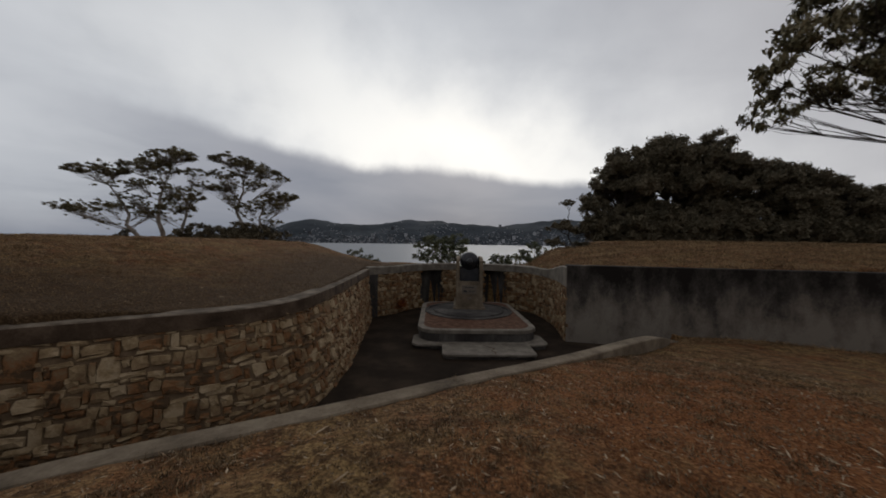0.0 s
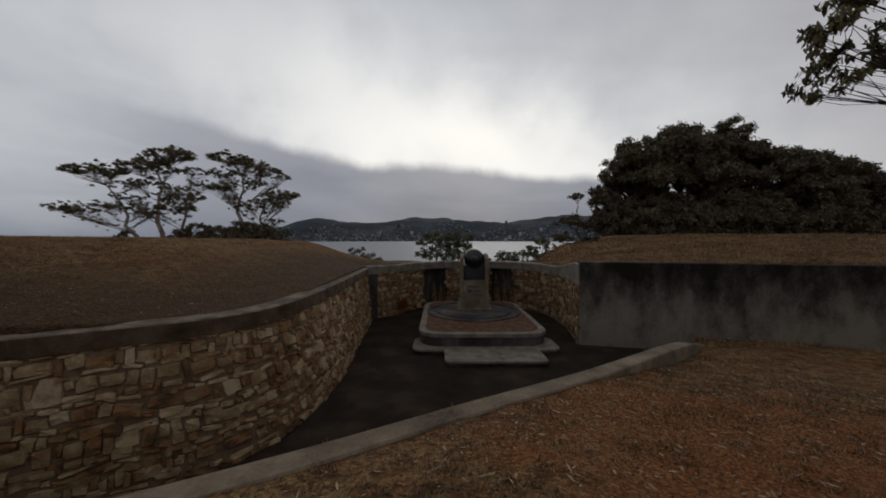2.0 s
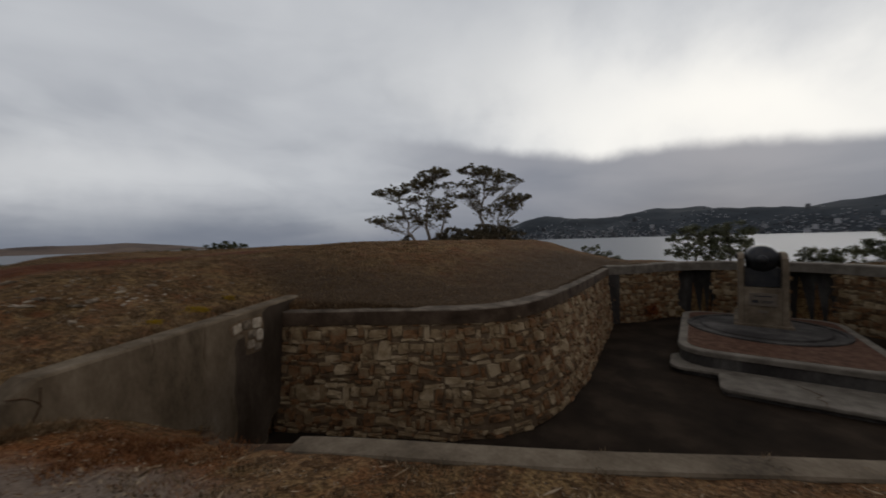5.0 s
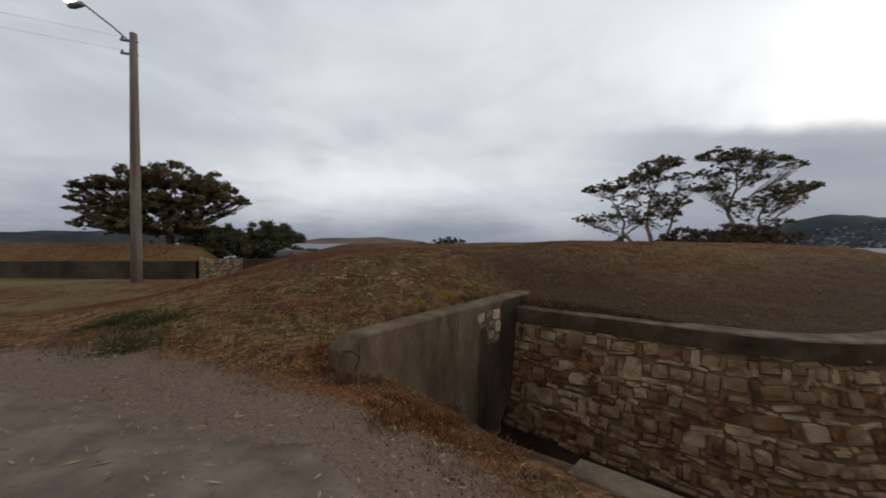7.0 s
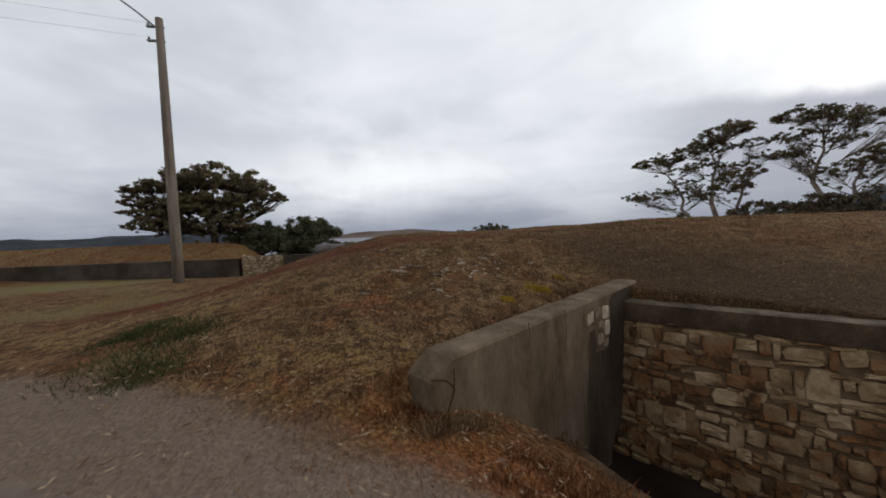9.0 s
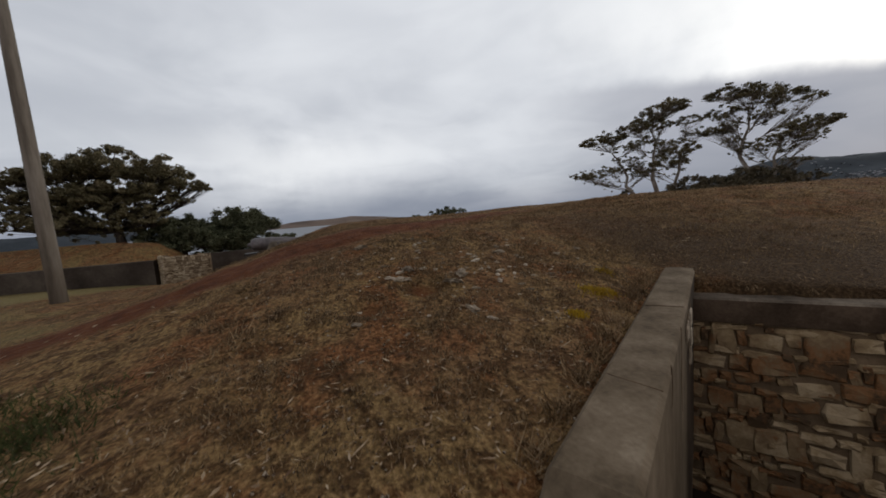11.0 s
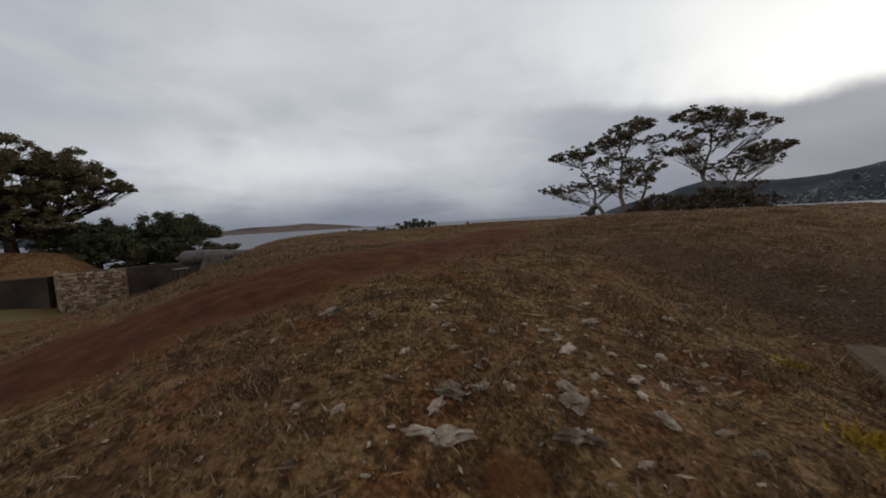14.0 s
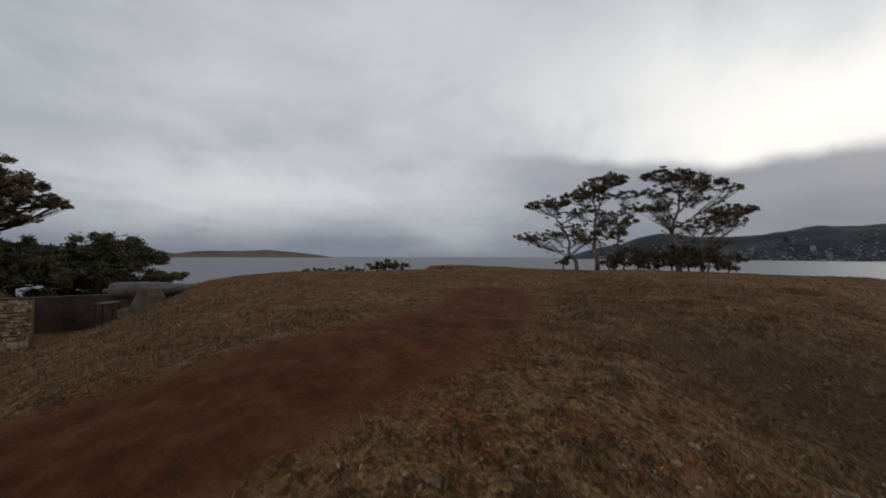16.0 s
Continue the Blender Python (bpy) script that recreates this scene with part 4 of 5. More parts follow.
def tree(name, label, base, pads, girth=0.2, bark=M_BARK, leaf=M_LEAF, density=160, size=0.16, seed=1, lean=(0, 0), fork=0.35, group="", droop=0.0, twigs=4, swollen=1.15, airy=False):
    """A leader with limbs that branch into clumps of leaves: pads of (dx, dy, z above base, radius, flatness)."""
    rng = np.random.RandomState(seed)
    z0 = ground_z(base[0], base[1])
    root = thing(name, label, "tree" if "shrub" not in name and "bush" not in name else "shrub", (base[0], base[1], z0), 0, group)
    tops = max(p[2] for p in pads)
    wsum = sum(p[3] ** 2 for p in pads)
    cx, cy = (sum(p[k] * p[3] ** 2 for p in pads) / wsum for k in (0, 1))
    verts, faces = [], []
    leader = [Vector((0, 0, -0.3))]
    for k in range(1, 7):
        u = k / 6
        leader.append(Vector((cx * u ** 1.6 * 0.8 + rng.normal(0, 0.035 * tops) * (k > 1), cy * u ** 1.6 * 0.8 + rng.normal(0, 0.035 * tops) * (k > 1), tops * 0.8 * u)))
    tube(verts, faces, leader, [girth * (1.25 - 0.16 * k) for k in range(7)], 9)
    cloud = []
    for dx, dy, z, r, flat_ in pads:
        r *= swollen
        end = Vector((dx, dy, z - 0.3 * r * flat_))
        want = min(0.9, max(fork * 0.6, (z - 0.75 * math.hypot(dx - cx * 0.4, dy - cy * 0.4)) / tops * rng.uniform(0.75, 1.0)))
        q = want / 0.8 * 6
        a0 = leader[min(5, int(q))].lerp(leader[min(6, int(q) + 1)], q - int(q)) if q < 6 else leader[6]
        bow = a0.lerp(end, 0.5) + Vector((rng.normal(0, 0.12) * r, rng.normal(0, 0.12) * r, rng.uniform(-0.15, 0.1) * (end - a0).length))
        path = []
        for k in range(7):
            u = k / 6
            p = a0 * (1 - u) ** 2 + bow * 2 * u * (1 - u) + end * u * u
            path.append(p + Vector(rng.normal(0, 0.05 * r, 3)) * (0 < k < 6))
        thick = girth * (0.30 + 0.10 * min(r, 3)) * (0.72 if airy else 1.0)
        tube(verts, faces, path, [thick * (1 - 0.12 * k) for k in range(7)], 6)
        n_c = int((8 + twigs * 1.8 * min(r, 3.0)) * (1.5 if airy else 1.0))
        for k in range(n_c):
            u, w = rng.uniform(0, 6.28), math.sqrt(rng.uniform(0.0, 1.0)) * (1.12 if airy else 0.85)
            dome = max(0.12, 1 - w * w) * flat_ * r * (1.2 if airy else 0.75)
            rc = r * rng.uniform(0.16, 0.36) * (0.66 if airy else 1.0)
            c = Vector((dx + math.cos(u) * w * r, dy + math.sin(u) * w * r, z + rng.uniform(-0.55, 1.0) * dome + rng.normal(0, 0.05) * r))
            if airy and k % 11 == 0:
                c = path[rng.randint(2, 6)] + Vector(rng.normal(0, 0.30 * r, 3))
            start = path[rng.randint(2 if airy else 3, 7)]
            knot = start.lerp(c, 0.55) + Vector((rng.normal(0, 0.08) * r, rng.normal(0, 0.08) * r, -0.08 * r))
            tube(verts, faces, [start, knot, c], [thick * 0.32, thick * 0.2, thick * 0.08], 5)
            cloud.append(leaves(c, (rc, rc, rc * (0.35 + 0.5 * flat_)), max(12, int(density * rc * rc * 1.9)), size, rng, droop))
    raw("trunk", verts, faces, bark, root, smooth=True)
    bulk("crown", np.concatenate(cloud), 4, leaf, root)
    return root


GROVE = "gum trees on the far side of the mound"
ux, uy = 0.881, 0.472


def grove_tree(u, pads, seed, label, girth=0.17):
    """A tree at u metres along the row of gums; pads given along the row, across it and above sea-side ground."""
    bx, by = -33.8 + ux * u, 29.9 + uy * u
    z0 = ground_z(bx, by)
    er = random.Random(seed)
    top = max(p[2] for p in pads)
    pads = pads + [(u + er.uniform(-2.4, 2.4), er.uniform(-1, 1), er.uniform(top * 0.45, top * 0.85), er.uniform(0.4, 0.75), 0.5) for k in range(5)]
    tree("gum_tree", label, (bx, by), [((p - u) * ux - q * uy, (p - u) * uy + q * ux, z - z0, r, f) for p, q, z, r, f in pads], girth, seed=seed, group=GROVE, density=430, size=0.085, swollen=1.24, twigs=11, airy=True)


grove_tree(3.4, [(0.2, 0.0, 8.2, 1.5, 0.38), (1.4, 0.8, 8.4, 1.0, 0.4), (-2.1, 0.3, 4.8, 0.9, 0.5), (-0.8, -0.5, 4.6, 1.1, 0.45), (0.8, 0.4, 5.1, 0.9, 0.5), (2.0, -0.3, 4.9, 0.8, 0.45)], 11, "leaning gum tree with flat layered dark crown")
grove_tree(5.3, [(3.3, 0.2, 8.9, 1.3, 0.5), (4.4, 0.6, 9.5, 1.1, 0.45), (6.2, -0.4, 10.1, 1.5, 0.4), (7.0, 0.4, 10.3, 0.9, 0.5), (3.6, -0.8, 7.2, 1.0, 0.32), (5.7, 0.2, 8.7, 0.9, 0.45)], 12, "tall forked gum tree with an open flat crown", 0.2)
grove_tree(6.8, [(8.0, 0.2, 8.7, 1.0, 0.5), (6.3, 0.3, 5.1, 1.3, 0.55), (7.6, -0.5, 6.1, 1.1, 0.6), (8.6, 0.5, 7.4, 0.8, 0.5)], 13, "slender gum tree with ragged lower foliage", 0.15)
grove_tree(12.1, [(11.1, 0.1, 10.2, 1.5, 0.42), (14.0, 0.5, 9.3, 1.4, 0.5), (12.7, -0.4, 9.8, 1.0, 0.5), (15.9, 0.1, 8.6, 0.8, 0.4), (10.4, 0.4, 8.8, 1.0, 0.45), (13.4, 0.1, 7.9, 0.9, 0.45)], 14, "tall open-crowned gum tree with pale limbs", 0.2)
grove_tree(13.8, [(15.6, 0.2, 6.6, 1.4, 0.38), (14.4, -0.3, 6.0, 1.0, 0.6), (16.6, 0.2, 6.8, 0.9, 0.4), (9.8, 0.3, 7.2, 0.9, 0.5), (12.8, 0.2, 5.4, 1.0, 0.6)], 15, "spreading gum tree with drooping side branches", 0.16)
for k, (u, r, z) in enumerate(((2.0, 0.8, 1.7), (6.4, 1.0, 1.9), (7.6, 1.2, 2.6), (8.9, 1.2, 2.2), (10.2, 1.2, 2.2), (11.6, 1.5, 2.7), (12.8, 1.4, 2.7), (14.2, 1.3, 2.4), (15.6, 1.0, 1.8))):
    bx, by = -33.8 + ux * u, 29.9 + uy * u
    tree("shrub", "dark dense shrub under the gum trees", (bx, by), [(0, 0, z * 0.45, r, 0.7), (0.5, 0.3, z * 0.75, r * 0.8, 0.8)], 0.07, M_DARKBARK, M_LEAF_DARK, 330, 0.12, 30 + k, group="shrubs under the gums")

# broad tree and lower trees by the second battery
tree("broad_tree", "broad dark evergreen tree with dense domed crown", (-49.0, -18.5), [(dx, dy * 0.9, z * 0.79, r * 0.86, f_) for dx, dy, z, r, f_ in ((0, 0, 9.9, 3.6, 0.55), (-0.5, -4.0, 9.2, 3.0, 0.55), (-1, 4.0, 8.8, 3.0, 0.55), (0, -7.2, 8.4, 2.2, 0.5), (0, 7.0, 7.2, 2.0, 0.45), (0.5, -5.5, 6.2, 2.2, 0.6), (0, 1.5, 7.0, 2.8, 0.6), (0, 8.3, 6.6, 1.2, 0.4), (0.5, -2.5, 6.6, 2.4, 0.5), (0, -9.4, 8.3, 1.3, 0.5), (0.5, -1.0, 5.4, 2.2, 0.6), (0.5, 4.2, 5.8, 2.0, 0.55), (0.5, -4.8, 4.8, 1.9, 0.6), (1.0, 1.6, 4.4, 2.0, 0.6), (0.5, 6.2, 5.0, 1.2, 0.5), (0.8, -6.4, 3.9, 1.9, 0.6), (1.0, 0.6, 2.7, 1.9, 0.7), (1.0, -4.6, 2.6, 1.9, 0.7), (1.0, 3.4, 2.6, 1.5, 0.7), (1.0, -7.6, 3.0, 1.7, 0.7), (0.8, -3.0, 3.3, 1.7, 0.6), (0.8, 3.6, 3.6, 1.5, 0.6), (1.0, -8.4, 5.0, 1.6, 0.6), (0.6, -8.8, 6.6, 1.7, 0.6))], 0.36, M_DARKBARK, M_LEAF, 300, 0.14, 41, fork=0.28, twigs=9, airy=True)
tree("low_tree", "low dark rounded tree above the shore", (-52.0, -8.5), [(0, 0, 6.0, 2.6, 0.8), (0, 2.4, 5.2, 2.2, 0.8), (0, -2.8, 5.0, 2.4, 0.7), (0, 4.6, 3.4, 1.5, 0.7), (0.5, 0.5, 3.8, 2.6, 0.9), (0.5, -2.0, 3.4, 2.4, 0.9), (0.5, 3.0, 2.8, 1.8, 0.9), (0.5, 5.6, 2.2, 1.1, 0.7), (0.5, 0.5, 1.6, 2.2, 0.8), (0.5, -3.4, 1.6, 2.0, 0.8)], 0.25, M_DARKBARK, M_LEAF_GREEN, 330, 0.14, 42, fork=0.25, twigs=6)
tree("low_tree", "low dark spreading tree beside the far wall", (-50.0, -13.5), [(0, 0, 3.4, 2.2, 0.7), (0, 2.0, 2.6, 1.8, 0.8), (0, -2.4, 2.8, 1.9, 0.8), (0.6, 0.2, 1.5, 1.9, 0.8), (0.6, 2.6, 1.3, 1.5, 0.8), (0.6, -2.6, 1.4, 1.8, 0.8), (0.6, 4.0, 1.5, 1.2, 0.7)], 0.22, M_DARKBARK, M_LEAF_GREEN, 330, 0.14, 43, fork=0.25, twigs=6)
tree("low_tree", "dark tree at the edge of the lawn", (-46.0, -50.0), [(0, 0, 4.6, 2.6, 0.8), (1, -2.4, 3.6, 2.2, 0.9), (-1, 2.0, 3.2, 2.0, 0.9), (0.5, 0, 1.8, 2.4, 0.9), (0.5, 2.4, 1.4, 1.6, 0.9)], 0.25, M_DARKBARK, M_LEAF_DARK, 260, 0.16, 44, fork=0.25)

# dense dark trees behind the right-hand wall
DARK = "dense dark trees behind the wall"
for k, (bx, by, top, w) in enumerate(((16.7, 37.0, 10.4, 3.1), (21.3, 38.5, 11.9, 4.0), (25.2, 38.0, 12.1, 3.2), (31.2, 39.0, 9.3, 3.7), (36.2, 39.0, 7.7, 3.7), (41.5, 39.0, 6.2, 3.8), (47.5, 38.0, 5.6, 4.2))):
    rr = random.Random(50 + k)
    top *= 0.93
    pads = [(0, 0, top - w * 0.45, w * 0.62, 0.75)]
    for q in range(9):
        u = 2 * math.pi * q / 9 + rr.uniform(-0.2, 0.2)
        lv = (0.75, 0.5, 0.28)[q % 3]
        pads.append((math.cos(u) * w * (1.05 - 0.55 * lv), math.sin(u) * w * (1.05 - 0.55 * lv), top * lv + rr.uniform(-0.4, 0.4), w * 0.55, 0.85))
    for q in range(7):
        u = math.pi * (0.95 + 0.18 * q)
        pads.append((math.cos(u) * w * 0.95, math.sin(u) * w * 0.8, top * 0.13 + 0.2, w * 0.5, 0.9))
        pads.append((math.cos(u + 0.2) * w * 0.85, math.sin(u + 0.2) * w * 0.7, 0.4, w * 0.45, 0.9))
        pads.append((math.cos(u) * w * 0.72, math.sin(u) * w * 0.6, top * rr.uniform(0.35, 0.72), w * 0.42, 1.0))
    tree("evergreen_tree", "dense dark evergreen tree with foliage to the ground", (bx, by), pads, 0.35, M_DARKBARK, M_LEAF_DARK, 200, 0.15, 60 + k, fork=0.2, group=DARK, twigs=7, droop=0.8)

# rust-coloured dead shrub at the foot of the back wall
dead = thing("dead_shrub", "rust-coloured dead shrub against the pit wall", "shrub", (-2.75, 19.7, FLOOR))
v, f = [], []
drng = np.random.RandomState(66)
for k in range(9):
    u = drng.uniform(0, 6.28)
    tube(v, f, [(0, 0, -0.02), (0.15 * math.cos(u), 0.15 * math.sin(u), 0.3), (0.35 * math.cos(u), 0.3 * math.sin(u), drng.uniform(0.5, 0.9))], [0.018, 0.012, 0.004], 5)
raw("stems", v, f, M_DARKBARK, dead)
bulk("twigs", np.concatenate([leaves((0.15, -0.1, 0.5), (0.5, 0.4, 0.4), 700, 0.05, drng), leaves((-0.3, -0.3, 0.35), (0.35, 0.3, 0.3), 350, 0.05, drng)]), 4, M_RUST, dead)

# overhanging branch of a tree beside the lawn
tree("overhanging_tree", "leafy tree with drooping branches over the lawn", (13.2, 7.6), [(-5.6, 0.7, 5.5, 0.5, 1.0), (-4.2, 0.6, 6.1, 0.6, 1.0), (-3.3, 0.5, 6.1, 0.65, 1.0), (-2.6, 0.4, 6.4, 0.75, 1.0), (-3.8, 0.5, 7.2, 0.7, 0.9), (-2.0, 0.4, 7.0, 0.8, 1.0), (-5.4, 0.7, 6.3, 0.6, 1.0), (-4.9, 0.8, 6.0, 0.6, 0.9), (-5.1, 0.5, 7.0, 0.7, 0.9), (-3.6, 0.5, 6.7, 0.7, 0.9), (-4.6, 0.5, 7.8, 0.8, 0.9), (-3.2, 0.5, 7.5, 0.8, 0.9), (-3.9, 0.5, 8.7, 0.9, 0.8), (-3.0, 0.5, 8.4, 1.0, 0.8), (-2.5, 0.4, 7.3, 0.8, 0.9), (-1.9, 0.3, 8.2, 1.3, 0.8), (0, 0, 9.0, 1.8, 0.8), (0.5, -2.0, 8.2, 1.6, 0.8)], 0.09, M_DARKBARK, M_LEAF, 560, 0.075, 71, fork=0.85, droop=1.6, twigs=8)

# coastal shrubs behind the gun
for k, (bx, by, r, z, lb) in enumerate(((-1.6, 26.2, 0.9, 2.2, "tall coastal shrub with open leggy stems"), (0.0, 26.6, 1.0, 2.1, "coastal shrub behind the pit wall"), (3.4, 28.5, 0.8, 0.3, "low rounded coastal shrub"), (4.9, 28.8, 0.9, 0.5, "low rounded coastal shrub"), (6.4, 29.0, 0.7, 0.1, "low rounded coastal shrub"), (-7.6, 30.5, 0.9, -0.7, "low rounded coastal shrub"), (-9.2, 31.0, 0.7, -0.9, "low rounded coastal shrub"))):
    z += 0.6 * max(0.0, by - 25.5)
    tree("coastal_shrub", lb, (bx, by), [(0, 0, z * 0.8, r, 0.7), (0.6, 0.2, z * 0.62, r * 0.8, 0.8), (-0.7, 0.1, z * 0.6, r * 0.8, 0.7), (0.3, 0, z * 0.38, r, 0.8), (-0.5, -0.2, z * 0.3, r, 0.8)], 0.05, M_DARKBARK, M_LEAF_GREEN, 420, 0.085, 80 + k, group="coastal shrubs", fork=0.3)
tree("thin_tree", "thin ragged tree beside the dark trees", (11.0, 36.5), [(0, 0, 7.2, 0.8, 0.6), (-0.8, 0, 4.8, 1.3, 0.55), (1.2, 0, 4.4, 1.3, 0.5), (-1.4, 0, 3.2, 1.0, 0.6), (1.6, 0.4, 2.8, 1.2, 0.6), (0.2, 0, 2.4, 1.4, 0.6)], 0.12, M_DARKBARK, M_LEAF_DARK, 210, 0.15, 91, fork=0.3)
for k, (bx, by, r) in enumerate(((-31.8, 5.6, 0.5), (-31.8, 6.6, 0.48), (-31.6, 8.0, 0.5), (-31.0, 9.8, 0.75), (-30.8, 10.8, 0.7), (-31.2, 15.0, 0.45))):
    tree("coastal_shrub", "small dark shrub on the brow of the slope", (bx, by), [(0, 0, r * 0.7, r, 0.7), (0.5, 0.6, r * 0.6, r * 0.7, 0.7)], 0.04, M_DARKBARK, M_LEAF_GREEN, 300, 0.12, 100 + k, group="coastal shrubs", fork=0.3)

# ---------------- street lamp ----------------
PX, PY = -16.43, -6.9
PZ = ground_z(PX, PY)
lamp = thing("street_lamp", "grey timber pole with a lit lamp on a steel arm", "street lamp", (PX, PY, PZ))
v, f = [], []
tube(v, f, [(0, 0, -0.4), (0, 0.0, 3), (0, 0, 6.5), (0, 0, 9.65)], [0.19, 0.17, 0.145, 0.12], 14)
raw("pole", v, f, M_TIMBER, lamp, smooth=True)
v, f = [], []
tube(v, f, [(0.05, -0.1, 9.3), (0.1, -0.6, 9.75), (0.2, -1.45, 10.4)], [0.035, 0.03, 0.03], 8)
arm = raw("arm", v, f, M_STEEL, lamp)
bm = bmesh.new()
lathe(bm, [(0.0, 0.04), (0.05, 0.09), (0.35, 0.12), (0.5, 0.08), (0.52, 0.02)], 16)
bmesh.ops.transform(bm, matrix=pose(0.2, -1.40, 10.38, -160, 0, 0), verts=bm.verts[:])
head = part("lamp_head", bm, M_STEEL, lamp, smooth=True)
bm = bmesh.new()
bmesh.ops.create_uvsphere(bm, u_segments=14, v_segments=8, radius=0.13)
bmesh.ops.transform(bm, matrix=pose(0.2, -1.78, 10.40) @ Matrix.Diagonal((0.8, 1.5, 0.6, 1)), verts=bm.verts[:])
part("lamp_glass", bm, M_LAMP, head, "glowing warm lamp glass", True)
for z in (9.35, 8.85):
    bm = bmesh.new()
    box(bm, (-0.05, -0.42, z - 0.03), (0.05, 0.14, z + 0.03), 0.008)
    br = part("bracket", bm, M_STEEL, lamp)
    v, f = [], []
    tube(v, f, [(0, -0.36, z + 0.03), (0, -0.36, z + 0.08), (0, -0.36, z + 0.14)], [0.035, 0.045, 0.02], 8)
    raw("insulator", v, f, M_STEEL, br)
    v, f = [], []
    tube(v, f, [(1.2 * k, -0.36 - 4.0 * k, z + 0.12 + 0.05 * k - 0.9 * math.sin(math.pi * k / 10)) for k in range(11)], [0.0032] * 11, 5)
    tagged(raw("power_line", [(a + PX, b + PY, c + PZ) for a, b, c in v], f, M_IRON), "thin black overhead power line", "cable")

# ---------------- sea and far shores ----------------
bm = bmesh.new()
bmesh.ops.create_grid(bm, x_segments=40, y_segments=40, size=4900)
bmesh.ops.translate(bm, verts=bm.verts[:], vec=(0, 0, -20))
tagged(part("water", bm, M_WATER), "grey estuary water under cloud", "water", kind="structure")


def ridge(name, label, d0, b0, b1, top, deep, material, seed, rise=8.0, step=0.5):
    """A far shore: hills between two bearings (left of straight ahead) at distance d0, rising to top metres above the sea."""
    n = int(abs(b1 - b0) / step)
    rows = 12
    v, f = [], []
    for i in range(n + 1):
        b = b0 + (b1 - b0) * i / n
        env = min(1.0, max(0.0, min(abs(b - b0), abs(b1 - b)) / rise)) ** 0.7
        for k in range(rows):
            u = k / (rows - 1)
            d = d0 + deep * u
            x, y = -d * math.sin(radians(b)), d * math.cos(radians(b))
            nz = noise.fractal((x / 700 + seed, y / 700, seed * 1.7), 1.0, 2.0, 5)
            prof_ = math.sin(min(1.0, u * 1.25) * math.pi / 2) ** 1.2
            v.append((x, y, -20.5 + env * top * prof_ * (0.82 + 0.30 * nz) + (2.0 if k else 0) * env))
    for i in range(n):
        for k in range(rows - 1):
            f.append((i * rows + k, (i + 1) * rows + k, (i + 1) * rows + k + 1, i * rows + k + 1))
    return tagged(raw(name, v, f, material, smooth=True), label, "hills", kind="structure")


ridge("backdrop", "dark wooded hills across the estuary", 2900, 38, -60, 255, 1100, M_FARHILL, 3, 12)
ridge("backdrop", "dry brown headland across the water", 3600, 99, 75, 78, 700, M_CAPE, 8, 9)
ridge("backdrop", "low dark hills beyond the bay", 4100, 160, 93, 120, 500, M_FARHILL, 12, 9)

rng = np.random.RandomState(17)
bx8 = np.array([[-1, -1, 0], [1, -1, 0], [1, 1, 0], [-1, 1, 0], [-1, -1, 1], [1, -1, 1], [1, 1, 1], [-1, 1, 1]], float)
bq = [(0, 1, 5, 4), (1, 2, 6, 5), (2, 3, 7, 6), (3, 0, 4, 7), (4, 5, 6, 7)]
hver, hfac = [], []
for i in range(3000):
    b = rng.uniform(-50, 34)
    u = abs(rng.normal(0, 0.17)) * (0.6 + 0.5 * math.sin(b * 0.35) ** 2) * 1.4
    d = 2900 + 1100 * u
    x, y = -d * math.sin(radians(b)), d * math.cos(radians(b))
    nz = noise.fractal((x / 700 + 3, y / 700, 3 * 1.7), 1.0, 2.0, 5)
    env = min(1.0, max(0.0, min(38 - b, b + 60) / 12)) ** 0.7
    z = -18.5 + env * 255 * math.sin(min(1.0, u * 1.25) * math.pi / 2) ** 1.2 * (0.82 + 0.30 * nz)
    w, h = rng.uniform(3, 6.5), rng.uniform(4, 8)
    if rng.uniform() < 0.01:
        w, h = 12, 30
    base = len(hver)
    hver += [tuple(q) for q in bx8 * np.array([w, w * 0.8, h]) + np.array([x, y, z - 2])]
    hfac += [tuple(base + c for c in q) for q in bq]
town = tagged(raw("town_houses", hver, hfac, M_HOUSE), "pale houses scattered over the far hillside", "houses", kind="stuff")

# ---------------- rocks, grass and litter ----------------
rock_meshes = []
for s in range(6):
    rr = random.Random(200 + s)
    bm = bmesh.new()
    bmesh.ops.create_icosphere(bm, subdivisions=3, radius=1.0)
    slim = rr.uniform(0.42, 0.8)
    for vv in bm.verts:
        at_ = vv.co + Vector((s * 3.1, 0, 0))
        k = 1 + 0.75 * noise.noise(at_ * 1.4) + 0.32 * noise.noise(at_ * 3.6) - 0.22 * abs(noise.noise(at_ * 7.0)) + rr.uniform(-0.05, 0.05)
        vv.co = Vector((vv.co.x * k, vv.co.y * k * slim, max(vv.co.z * k * 0.34, -0.3)))
    me = bpy.data.meshes.new("rock")
    bm.to_mesh(me)
    bm.free()
    me.materials.append(M_ROCK)
    rock_meshes.append(me)


def rock(x, y, r, turn, which):
    ob = new("rock", rock_meshes[which % 6])
    ob.matrix_basis = pose(x, y, ground_z(x, y) + 0.06 * r, 6 * math.sin(turn), 5 * math.cos(turn), turn) @ Matrix.Diagonal((r, r, r, 1))
    tagged(ob, "pale weathered stone lying in the dry grass", "rock", "stones on the mound")


